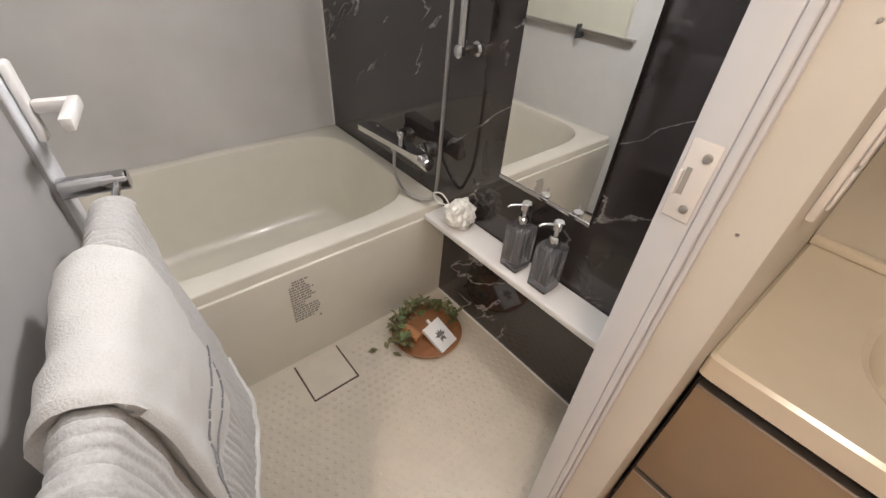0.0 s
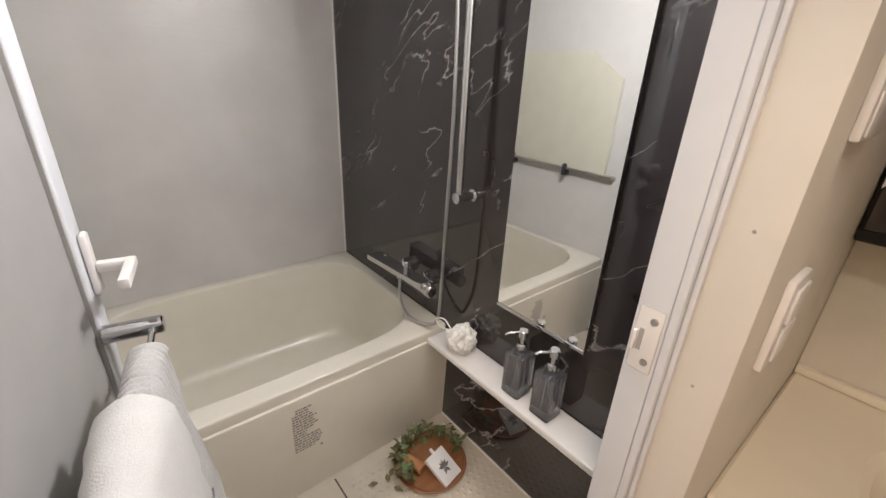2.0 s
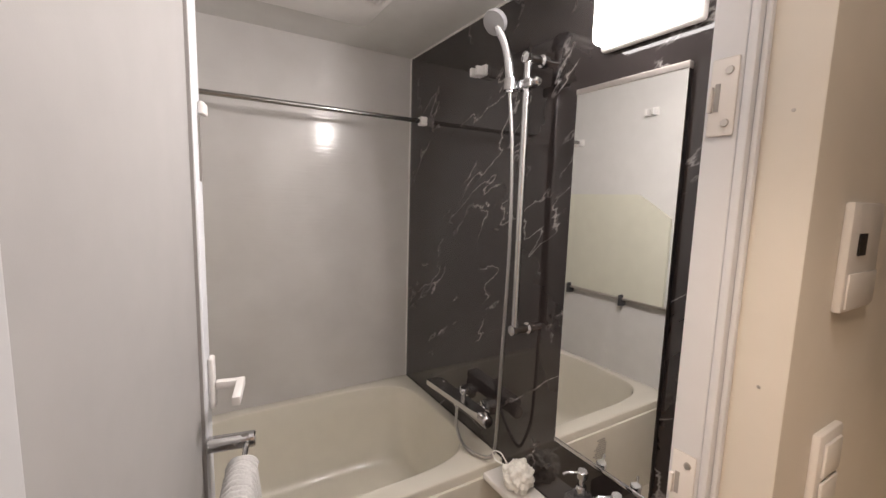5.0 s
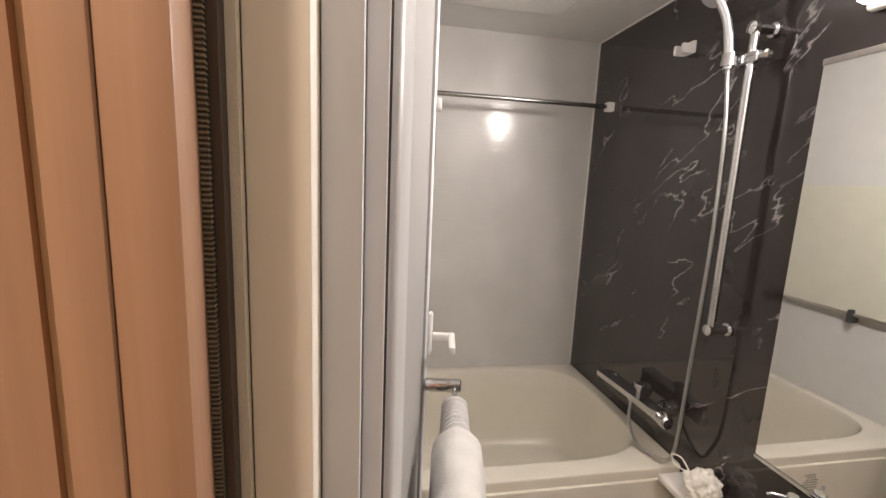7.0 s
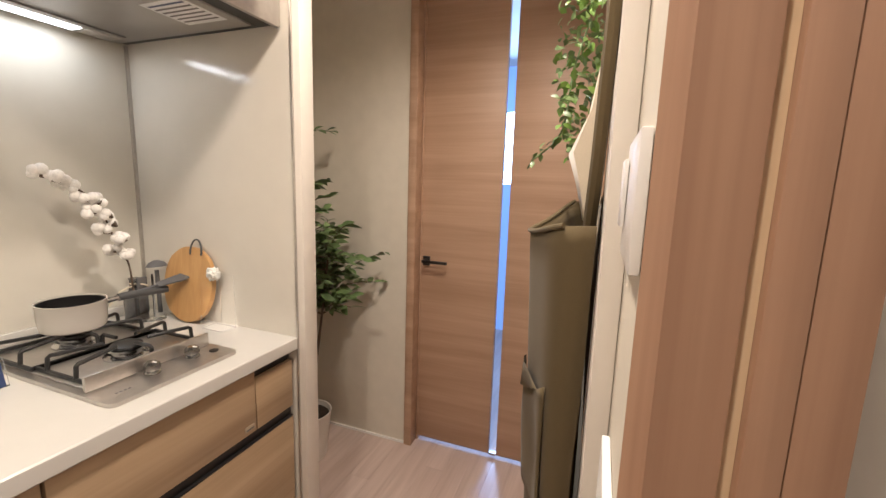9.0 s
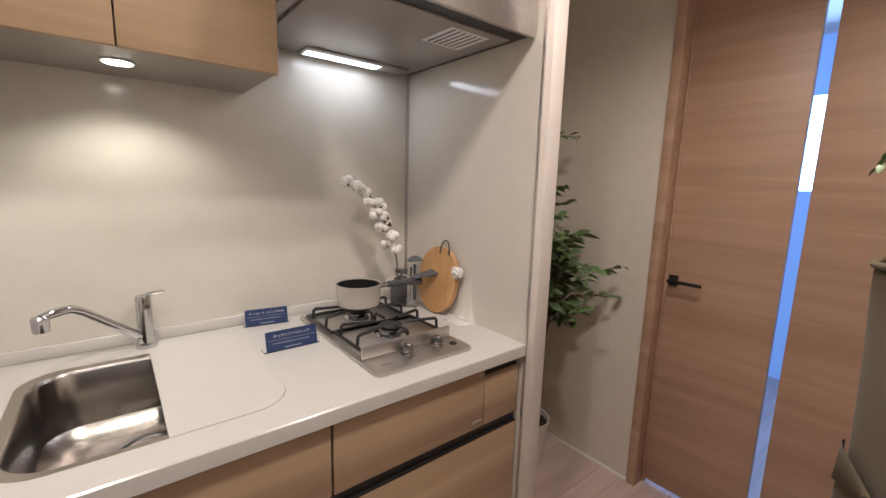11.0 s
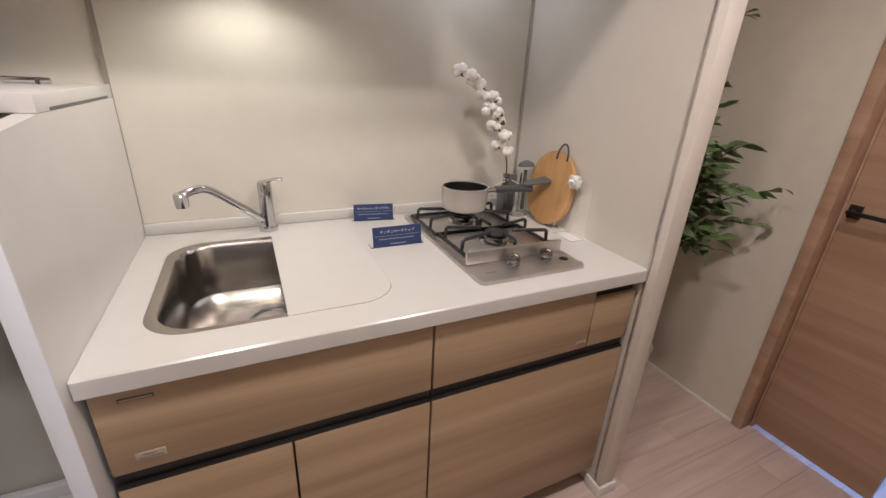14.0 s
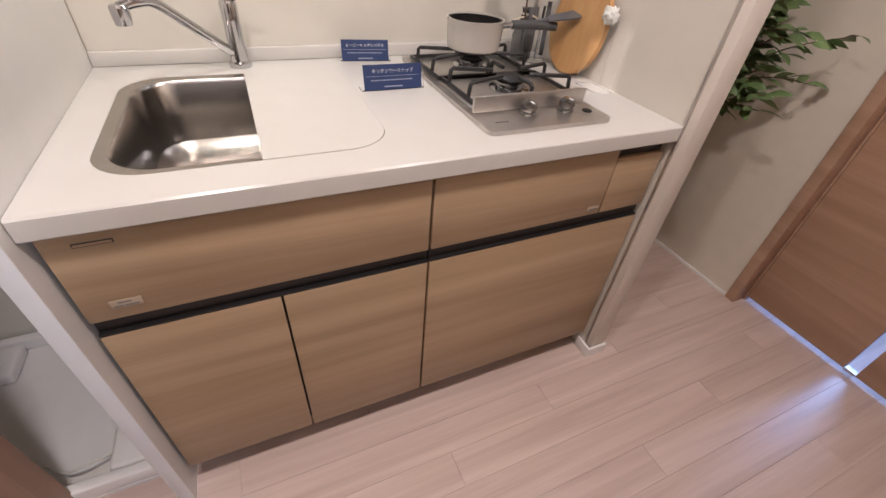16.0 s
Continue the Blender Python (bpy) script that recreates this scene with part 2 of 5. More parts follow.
M_VANITY = plain("ivory_vanity_top", (0.78, 0.70, 0.57), 0.2, vary=0.015)
M_VANFRONT = plain("taupe_drawer_front", (0.34, 0.25, 0.165), 0.3, vary=0.03)
M_HOODDARK = plain("hood_underside_grey", (0.37, 0.35, 0.33), 0.35, 0.6, vary=0.03)
M_LID = plain("ivory_tub_lid", (0.70, 0.69, 0.58), 0.4, vary=0.02)
M_GLOWBATH = glow("lit_bath_diffuser", (1.0, 0.97, 0.95), 14.0)
M_GLOWSINK = glow("lit_downlight", (1.0, 0.86, 0.66), 25.0)
M_GLOWHOOD = glow("lit_hood_strip", (1.0, 0.95, 0.88), 5.0)
M_DAY = glow("daylight_backdrop", (0.36, 0.55, 1.0), 0.55)
M_SLITGLASS = glass("slit_glass", (0.9, 0.95, 1.0), 0.03, 1.05)


# ---- mesh tools ----
def box(x0, x1, y0, y1, z0, z1, bev=0.0, seg=2, bm=None):
    own = bm is None
    bm = bm or bmesh.new()
    vs = bmesh.ops.create_cube(bm, size=1.0)["verts"]
    bmesh.ops.scale(bm, vec=(x1 - x0, y1 - y0, z1 - z0), verts=vs)
    bmesh.ops.translate(bm, vec=((x0 + x1) / 2, (y0 + y1) / 2, (z0 + z1) / 2), verts=vs)
    if bev:
        es = list({e for v in vs for e in v.link_edges})
        bmesh.ops.bevel(bm, geom=es, offset=bev, segments=seg, profile=0.5, affect="EDGES")
    return bm


def ring(bm, centre, normal, r, n, ry=None):
    q = Vector(normal).normalized().to_track_quat("Z", "Y")
    return [bm.verts.new(Vector(centre) + q @ Vector((r * math.cos(2 * math.pi * i / n), (ry or r) * math.sin(2 * math.pi * i / n), 0))) for i in range(n)]


def bridge(bm, a, b):
    n = len(a)
    for i in range(n):
        bm.faces.new((a[i], a[(i + 1) % n], b[(i + 1) % n], b[i]))


def tube(pts, r, n=10, bm=None, radii=None):
    """A round bar along the points."""
    bm = bm or bmesh.new()
    pts = [Vector(p) for p in pts]
    last = None
    prev_q = None
    rings = []
    for i, p in enumerate(pts):
        d = (pts[min(i + 1, len(pts) - 1)] - pts[max(i - 1, 0)]).normalized()
        if prev_q is None:
            q = d.to_track_quat("Z", "Y")
        else:
            q = (prev_q @ Vector((0, 0, 1))).rotation_difference(d) @ prev_q
        prev_q = q
        rr = radii[i] if radii else r
        rings.append([bm.verts.new(p + q @ Vector((rr * math.cos(2 * math.pi * k / n), rr * math.sin(2 * math.pi * k / n), 0))) for k in range(n)])
        if last:
            bridge(bm, last, rings[-1])
        last = rings[-1]
    bm.faces.new(rings[0][::-1])
    bm.faces.new(rings[-1])
    return bm


def curve_pts(ctrl, n=8):
    """A smooth run of points through the control points."""
    c = [Vector(p) for p in ctrl]
    c = [2 * c[0] - c[1], *c, 2 * c[-1] - c[-2]]
    out = []
    for i in range(1, len(c) - 2):
        p0, p1, p2, p3 = c[i - 1:i + 3]
        for k in range(n):
            t = k / n
            out.append(0.5 * ((2 * p1) + (p2 - p0) * t + (2 * p0 - 5 * p1 + 4 * p2 - p3) * t * t + (3 * p1 - p0 - 3 * p2 + p3) * t ** 3))
    out.append(c[-2])
    return out


def lathe(profile, centre, n=24, axis=(0, 0, 1), bm=None, ry=1.0, open_start=False):
    """A turned body: (radius, height) pairs along the axis from the centre."""
    bm = bm or bmesh.new()
    a = Vector(axis).normalized()
    rings = [ring(bm, Vector(centre) + a * h, a, max(r, 1e-4), n, max(r, 1e-4) * ry) for r, h in profile]
    for p, q in zip(rings, rings[1:]):
        bridge(bm, p, q)
    if not open_start:
        bm.faces.new(rings[0][::-1])
    bm.faces.new(rings[-1])
    return bm


def prism(poly, axis, a, b, bm=None):
    """An extruded outline. axis 0: poly is (y, z); 1: (x, z); 2: (x, y)."""
    bm = bm or bmesh.new()

    def at(p, k):
        return {0: (k, p[0], p[1]), 1: (p[0], k, p[1]), 2: (p[0], p[1], k)}[axis]
    va, vb = [bm.verts.new(at(p, a)) for p in poly], [bm.verts.new(at(p, b)) for p in poly]
    bridge(bm, va, vb)
    bm.faces.new(va[::-1])
    bm.faces.new(vb)
    return bm


def rounded(x0, x1, y0, y1, r, n=6):
    out = []
    for cx, cy, a0 in ((x1 - r, y1 - r, 0), (x0 + r, y1 - r, 90), (x0 + r, y0 + r, 180), (x1 - r, y0 + r, 270)):
        for i in range(n + 1):
            a = radians(a0 + 90 * i / n)
            out.append((cx + r * math.cos(a), cy + r * math.sin(a)))
    return out


def oval(cx, cy, ax, ay, p, n=48):
    """A superellipse outline."""
    out = []
    for i in range(n):
        a = 2 * math.pi * i / n
        c, s = math.cos(a), math.sin(a)
        out.append((cx + ax * math.copysign(abs(c) ** (2 / p), c), cy + ay * math.copysign(abs(s) ** (2 / p), s)))
    return out


def link(name, bm, mat, smooth=None):
    bmesh.ops.recalc_face_normals(bm, faces=bm.faces)
    me = bpy.data.meshes.new(name)
    bm.to_mesh(me)
    bm.free()
    me.materials.append(mat)
    if smooth is not None:
        me.polygons.foreach_set("use_smooth", [True] * len(me.polygons))
        me.set_sharp_from_angle(angle=radians(smooth))
    return new(name, me)


BASE = {}


def part(name, bm, mat, parent, label="", smooth=35):
    """One mesh, given in world coordinates, as a child of a thing or of a part."""
    bmesh.ops.translate(bm, vec=-BASE[parent.name], verts=bm.verts)
    ob = link(name, bm, mat, smooth)
    ob.parent = parent
    BASE[ob.name] = BASE[parent.name]
    return tagged(ob, label)


def thing(name, at, label, category, group=""):
    ob = new(name)
    ob.empty_display_size = 0.05
    ob.location = at
    BASE[ob.name] = Vector(at)
    return tagged(ob, label, category, group)


def solo(name, bm, mat, label, category, group="", smooth=35):
    return tagged(link(name, bm, mat, smooth), label, category, group)


def shell(name, bm, mat, label, category="wall", smooth=35):
    ob = tagged(link(name, bm, mat, smooth), label, category, kind="structure")
    BASE[ob.name] = Vector((0, 0, 0))
    return ob


def text_mesh(body, size, m, mat, name, parent):
    cu = bpy.data.curves.new(name, "FONT")
    cu.body, cu.size, cu.align_x, cu.align_y = body, size, "CENTER", "CENTER"
    tmp = bpy.data.objects.new(name, cu)
    scene.collection.objects.link(tmp)
    bpy.context.view_layer.update()
    me = bpy.data.meshes.new_from_object(tmp.evaluated_get(bpy.context.evaluated_depsgraph_get()))
    bpy.data.objects.remove(tmp)
    me.transform(m)
    bm = bmesh.new()
    bm.from_mesh(me)
    bpy.data.meshes.remove(me)
    if not bm.verts:
        bm.free()
        return None
    return part(name, bm, mat, parent)


# ---- structure: bathroom ----
XW, XE, YN, YS, ZC = 0.118, 1.232, 1.868, 0.195, 2.085
floor_bath = shell("floor_bathroom", box(0.1112, XE, 0.12, YN, -0.06, 0.0), M_BATHFLOOR, "beige moulded bathroom floor with small raised dimples", "floor")
shell("wall_bath_east", box(XE, 1.30, 0.16, YN + 0.05, -0.06, 2.2), M_MARBLE, "dark brown marble-look bathroom wall panel with white veins")
shell("wall_bath_north", box(0.1112, XE, YN, YN + 0.05, -0.06, 2.2), M_BATHWALL, "glossy pale grey bathroom wall panel")
shell("wall_bath_west", box(0.1112, XW, 0.245, YN, 0.0, 2.2), M_BATHWHITE, "glossy white bathroom wall panel")
shell("wall_bath_south", box(0.832, XE, 0.16, YS, 0.0, 2.2), M_BATHWHITE, "white bathroom wall panel beside the door")
shell("wall_bath_south_header", box(0.1112, 0.832, 0.16, YS, 2.03, 2.2), M_BATHWHITE, "white bathroom wall panel above the door")
shell("ceiling_bathroom", box(0.1112, XE, YS, YN, ZC, ZC + 0.05), M_BATHWHITE, "glossy white bathroom ceiling panel", "ceiling")
shell("trim_bath_corner", box(XE - 0.007, XE - 0.0005, YN - 0.007, YN - 0.0005, 0.445, ZC - 0.001), M_WHITE, "thin white corner trim between wall panels", "trim")
shell("trim_bath_ceiling", box(XE - 0.006, XE - 0.0005, YS + 0.001, YN - 0.008, ZC - 0.006, ZC - 0.0005), M_WHITE, "thin white trim under the ceiling", "trim")
shell("trim_bath_floor", box(XE - 0.006, XE - 0.0005, YS + 0.001, 1.03, 0.0005, 0.006), M_WHITE, "thin white sealing strip along the floor", "trim")

# Raised dimples of the bathroom floor.
dim = bmesh.new()
pitch = 0.026
for i in range(int((XE - XW - 0.03) / pitch)):
    for j in range(int(0.80 / pitch)):
        cx, cy = XW + 0.03 + i * pitch + (pitch / 2 if j % 2 else 0), 0.225 + j * pitch
        if cx > XE - 0.02 or (0.55 < cx < 0.76 and 0.83 < cy < 1.03):
            continue
        h = 0.0095
        lo = [dim.verts.new((cx + h * a, cy + h * b, 0.0)) for a, b in ((-1, 0), (0, -1), (1, 0), (0, 1))]
        hi = [dim.verts.new((cx + 0.6 * h * a, cy + 0.6 * h * b, 0.0016)) for a, b in ((-1, 0), (0, -1), (1, 0), (0, 1))]
        bridge(dim, lo, hi)
        dim.faces.new(hi)
tagged(part("floor_dimples", dim, M_BATHFLOOR, floor_bath, smooth=20), kind="stuff")
hatch = thing("drain_cover", (0.655, 0.931, 0), "square beige drain cover set in the bathroom floor", "drain cover")
part("cover_plate", box(0.579, 0.731, 0.856, 1.006, 0.0005, 0.004, 0.001), M_BATHFLOOR, hatch)
gap = bmesh.new()
for a in ((0.573, 0.578, 0.850, 1.012), (0.732, 0.737, 0.850, 1.012), (0.5785, 0.7315, 0.850, 0.855)):
    box(*a, 0.0005, 0.0022, bm=gap)
part("gap", gap, M_GROOVE, hatch, "dark gap round the cover")

# Bathroom door frame: white aluminium, in the opening.
frame_b = shell("door_1_frame", box(0.781, 0.831, 0.156, 0.193, 0.0, 2.03, 0.004), M_FRAME, "white aluminium bathroom door frame with strike plates", "door frame")
part("jamb_face", box(0.7813, 0.7995, 0.1465, 0.1558, 0.0, 2.03, 0.0015), M_FRAME, frame_b)
part("jamb_lip", box(0.7900, 0.7995, 0.1400, 0.1463, 0.0, 2.03, 0.002), M_FRAME, frame_b)
part("hinge_jamb", box(0.1115, 0.1350, 0.1328, 0.243, 0.0, 2.03, 0.002, 2), M_FRAME, frame_b)
part("hinge_step", box(0.1354, 0.1494, 0.1507, 0.243, 0.0, 2.03, 0.002, 2), M_FRAME, frame_b)
part("hinge_gasket", box(0.1496, 0.1510, 0.1530, 0.1575, 0.0, 2.03), M_DARKGREY, frame_b, "dark rubber gasket")
part("head", box(0.1515, 0.780, 0.158, 0.204, 1.985, 2.03, 0.004), M_FRAME, frame_b)
part("sill", box(0.1515, 0.780, 0.125, 0.204, 0.0005, 0.016, 0.004), M_FRAME, frame_b)
for z0, z1 in ((1.018, 1.100), (1.478, 1.562)):
    strike = part("strike_plate", box(0.7775, 0.7805, 0.159, 0.187, z0, z1, 0.002), M_WHITE, frame_b)
    for z in (z0 + 0.014, z1 - 0.014):
        part("screw", lathe([(0.0045, 0), (0.004, 0.002), (0.001, 0.0022)], (0.7775, 0.168, z), 10, (-1, 0, 0)), M_STEEL, strike, "steel cross-head screw")
    part("latch_slot", box(0.7765, 0.7774, 0.176, 0.181, z0 + 0.027, z1 - 0.027), M_LEAF, strike)
    part("latch_keeper", box(0.772, 0.7773, 0.182, 0.186, z0 + 0.026, z1 - 0.03, 0.001), M_WHITE, strike)

# ---- structure: washroom, hall and kitchen ----
ZH = 2.4
hall_wall = shell("wall_hall_east", box(-0.033, 0.068, 0.1, 1.72, 0.0, ZH), M_PAPER, "cream wallpapered wall between hall and washroom")
shell("wall_bath_side", box(0.0792, 0.1108, 0.1045, 1.86, 0.0, ZH, 0.003), M_JAMBPAPER, "cream wall edge beside the bathroom door")
shell("wall_pocket_fill", box(0.068, 0.079, 0.1002, 1.93, 0.0, ZH), M_PAPER, "cream wall filling")
shell("wall_washroom_north", box(0.80, 1.50, 0.09, 0.155, 0.0, ZH, 0.002), M_JAMBPAPER, "cream washroom wall with switches")
shell("wall_washroom_head", box(0.1112, 0.7995, 0.09, 0.155, 2.03, ZH), M_JAMBPAPER, "cream washroom wall above the bathroom door")
shell("wall_washroom_east", box(1.445, 1.50, -1.05, 0.089, 0.0, ZH), M_PAPER, "cream washroom wall behind the basin")
shell("wall_washroom_south", box(-0.033, 1.50, -1.10, -1.05, 0.0, ZH), M_PAPER, "cream washroom wall")
shell("wall_hall_east_rear", box(-0.033, 0.068, -1.05, -0.70, 0.0, ZH), M_PAPER, "cream wall beside the sliding door")
shell("wall_hall_east_head", box(-0.033, 0.068, -0.699, 0.077, 2.05, ZH), M_PAPER, "cream wall above the sliding door")
shell("wall_hall_south", box(-1.66, -0.034, -1.65, -1.60, 0.0, ZH), M_PAPER, "cream wall at the end of the hall")
shell("wall_hall_west", box(-1.0, -0.905, -1.599, -0.74, 0.0, ZH), M_PAPER, "cream hall wall")
shell("wall_kitchen_west", box(-1.66, -1.615, -1.599, 0.832, 0.0, ZH), M_KITPANEL, "cream enamel kitchen wall panel", "wall")
shell("wall_niche_west", box(-1.66, -1.615, 0.8975, 1.644, 0.0, ZH), M_PAPER, "cream wallpapered wall behind the plant")
shell("wall_fridge_niche", box(-1.614, -1.0005, -1.15, -1.10, 0.0, ZH), M_PAPER, "cream wall of the appliance niche")
post = shell("wall_kitchen_north", box(-1.66, -0.897, 0.838, 0.897, 0.0, ZH, 0.002), M_POST, "cream wall end beside the kitchen", "wall")
side = shell("panel_kitchen_side", box(-1.6145, -0.928, 0.833, 0.8375, 0.0, ZH), M_KITSIDE, "glossy cream kitchen side panel", "wall panel")
part("edge_trim", box(-0.9275, -0.921, 0.8315, 0.8375, 0.0, ZH), M_STEEL, side, "slim grey edge trim")
part("corner_trim", box(-1.6145, -1.606, 0.8235, 0.8325, 0.9035, 1.79), M_STEEL, side, "grey corner strip")
shell("wall_far_north", box(-1.66, -0.931, 1.645, 1.76, 0.0, ZH), M_PAPER, "cream wallpapered wall beside the wooden door")
shell("wall_far_head", box(-0.931, 0.07, 1.73, 1.76, 2.30, ZH), M_PAPER, "cream wall above the wooden door")
shell("ceiling_hall", box(-1.70, 0.079, -1.65, 1.76, ZH, ZH + 0.05), M_CEIL, "white hall ceiling", "ceiling")
shell("ceiling_washroom", box(0.0795, 1.50, -1.10, 0.157, 2.2, 2.25), M_CEIL, "white washroom ceiling", "ceiling")
bb = shell("baseboard", box(-1.60, -0.933, 1.637, 1.6448, 0.0, 0.012), M_WHITE, "thin white baseboard", "baseboard")
part("baseboard_post", box(-0.8965, -0.887, 0.832, 0.901, 0.0, 0.045, 0.002), M_WHITE, bb)
part("baseboard_post_side", box(-0.955, -0.887, 0.8225, 0.8315, 0.0, 0.045, 0.002), M_WHITE, bb)
part("baseboard_post_rear", box(-1.60, -0.887, 0.8975, 0.905, 0.0, 0.045, 0.002), M_WHITE, bb)

# Wooden jamb of the sliding door, with its pale strip and pile brush.
jamb = shell("door_2_frame", prism([(-0.024, 0.071), (0.0125, 0.071), (0.0125, 0.0995), (-0.0345, 0.0995)], 2, 0.0, 2.05), M_JAMB, "reddish wooden sliding-door jamb with pale strip and brush seal", "door frame")
part("jamb_inner", box(0.0200, 0.0395, 0.0665, 0.0900, 0.0, 2.05, 0.001), M_JAMB, jamb)
part("jamb_outer", box(0.0398, 0.0660, 0.0680, 0.0965, 0.0, 2.05, 0.001), M_JAMB, jamb)
part("pale_strip", box(0.0127, 0.0198, 0.0745, 0.0900, 0.0, 2.05), M_JAMBLIGHT, jamb, "pale wooden strip")
part("brush", box(0.0662, 0.0698, 0.0880, 0.0998, 0.0, 2.05), M_BRUSH, jamb, "ribbed olive pile brush seal")
part("brush_carrier", box(0.0700, 0.0745, 0.0910, 0.0998, 0.0, 2.05), M_BRUSHBASE, jamb, "dark brown brush carrier")
part("head", box(-0.036, 0.07, -0.699, 0.061, 2.05, 2.08), M_JAMB, jamb)
part("jamb_rear", box(-0.036, 0.07, -0.699, -0.68, 0.0, 2.049, 0.002), M_JAMB, jamb)
shell("trim_west_jamb", box(-1.0, -0.885, -0.739, -0.706, 0.0, 2.05, 0.003), M_JAMB, "reddish wooden jamb of a closed doorway", "door frame")

# Far wooden door with its glass slit.
fr = shell("door_3_frame", box(-0.930, -0.889, 1.632, 1.735, 0.0, 2.30, 0.003), M_DOORWOOD, "pale wooden door frame", "door frame")
part("frame_step", box(-0.8885, -0.880, 1.700, 1.735, 0.0, 2.30, 0.002), M_DOORWOOD, fr)
part("frame_head", box(-0.8795, -0.035, 1.632, 1.735, 2.27, 2.30, 0.003), M_DOORWOOD, fr)
door = thing("wooden_door", (-0.47, 1.71, 0), "closed pale wooden door with a tall clear glass slit", "door")
part("door_panel", box(-0.879, -0.489, 1.702, 1.732, 0.024, 2.268, 0.002), M_DOORWOOD, door)
part("door_panel", box(-0.450, -0.040, 1.702, 1.732, 0.024, 2.268, 0.002), M_DOORWOOD, door)
pane = part("glass_slit", box(-0.4885, -0.4505, 1.713, 1.719, 0.03, 2.25), M_SLITGLASS, door, "clear glass slit")
pane.visible_shadow = False
part("slit_rail", box(-0.4885, -0.4505, 1.704, 1.730, 0.018, 0.029), M_STEEL, door, "small metal end cap")
hd = part("door_handle", box(-0.868, -0.832, 1.690, 1.7015, 0.960, 1.006, 0.002), M_BLACK, door, "black lever handle on a square rose")
part("neck", tube([(-0.85, 1.692, 0.985), (-0.85, 1.655, 0.985)], 0.009, 12), M_BLACK, hd)
part("lever", box(-0.858, -0.727, 1.646, 1.660, 0.978, 0.992, 0.003), M_BLACK, hd)

# Bright room beyond the door.
shell("floor_far_room", box(-1.66, 0.068, 1.7625, 3.6, -0.06, -0.001), M_PLANK, "pale wooden floor of the room beyond", "floor")
shell("wall_far_room", box(-1.70, -1.661, 1.761, 3.6, 0.0, ZH), M_PAPER, "cream wall of the room beyond")
shell("wall_far_room_east", box(0.068, 0.105, 1.931, 3.6, 0.0, ZH), M_PAPER, "cream wall of the room beyond")
shell("ceiling_far_room", box(-1.70, 0.105, 1.761, 3.6, ZH, ZH + 0.05), M_CEIL, "white ceiling of the room beyond", "ceiling")
shell("backdrop", box(-1.70, 0.105, 3.6, 3.62, -0.06, ZH), M_DAY, "bright bluish daylight of the window beyond", "backdrop")


# ---- bathroom things ----
def bathtub():
    t = thing("bathtub", (0.67, 1.45, 0), "glossy ivory acrylic bathtub with smooth apron against tiled walls", "bathtub")
    x0, x1, y0, y1 = XW + 0.001, XE - 0.001, 1.026, YN - 0.001
    cx, cy, hx, hy = (x0 + x1) / 2, (y0 + y1) / 2, (x1 - x0) / 2, (y1 - y0) / 2

    def rim(inset, z):
        return oval(cx, cy, hx - inset, hy - inset, 60, 120), z

    def well(dx, dy, p, z):
        return oval(cx, cy + 0.010, hx - dx, hy - dy, p, 120), z
    loops = [rim(0, 0.408), rim(0, 0.4385), rim(0.0008, 0.4415), rim(0.0025, 0.4438), rim(0.005, 0.445),
             well(0.042, 0.058, 4.4, 0.4458), well(0.0455, 0.0615, 4.4, 0.4452), well(0.049, 0.065, 4.4, 0.4425), well(0.051, 0.067, 4.4, 0.437),
             well(0.054, 0.070, 4.5, 0.425), well(0.060, 0.077, 4.5, 0.36), well(0.070, 0.088, 4.5, 0.25), well(0.084, 0.102, 4.4, 0.14),
             well(0.094, 0.112, 4.2, 0.100), well(0.108, 0.126, 4.0, 0.076), well(0.132, 0.150, 3.8, 0.060), well(0.20, 0.21, 3.4, 0.052)]
    bm = bmesh.new()
    rings = [[bm.verts.new((*p, z)) for p in lp] for lp, z in loops]
    for a, b in zip(rings, rings[1:]):
        bridge(bm, a, b)
    bm.faces.new(rings[-1])
    part("basin", bm, M_TUB, t, smooth=32)
    front = [(1.0300, 0.0), (1.0165, 0.402), (1.0172, 0.4058), (1.0195, 0.4075), (1.06, 0.4075), (1.06, 0.0)]
    part("apron", prism(front, 0, x0, x1), M_TUB, t, "flat ivory front apron", smooth=30)
    # The care label is printed straight on the sloping apron.
    rows = bmesh.new()
    random.seed(4)

    def on_apron(xa, xb, za, zb):
        ya, yb = 1.0300 - 0.0135 * za / 0.402, 1.0300 - 0.0135 * zb / 0.402
        lo, hi = min(ya, yb) - 0.0008, max(ya, yb) - 0.0002
        box(xa, xb, lo, hi, za, zb, bm=rows)
    for k in range(17):
        z = 0.366 - k * 0.0105
        w = random.uniform(0.055, 0.090) if k > 1 else 0.055
        if k in (2, 9, 10):
            w *= 0.6
        xx = 0.618 + (0.012 if k < 2 else 0.0)
        while xx < 0.618 + w:
            dx = random.uniform(0.004, 0.013)
            on_apron(xx, min(xx + dx, 0.708), z - 0.003, z + 0.0022)
            xx += dx + random.uniform(0.0015, 0.004)
    on_apron(0.700, 0.708, 0.178, 0.186)
    tagged(part("care_label", rows, M_CARETYPE, t, "printed care label in grey type"), kind="stuff")


def counter_shelf():
    t = thing("wall_shelf", (1.18, 0.62, 0.41), "long white shelf along the marble wall beside the tub", "shelf")
    part("board", box(1.121, XE - 0.001, 0.21, 1.012, 0.412, 0.437, 0.006, 3), M_WHITE, t)
    part("bracket", box(1.14, XE - 0.001, 0.22, 1.0, 0.398, 0.4115, 0.003), M_WHITE, t)


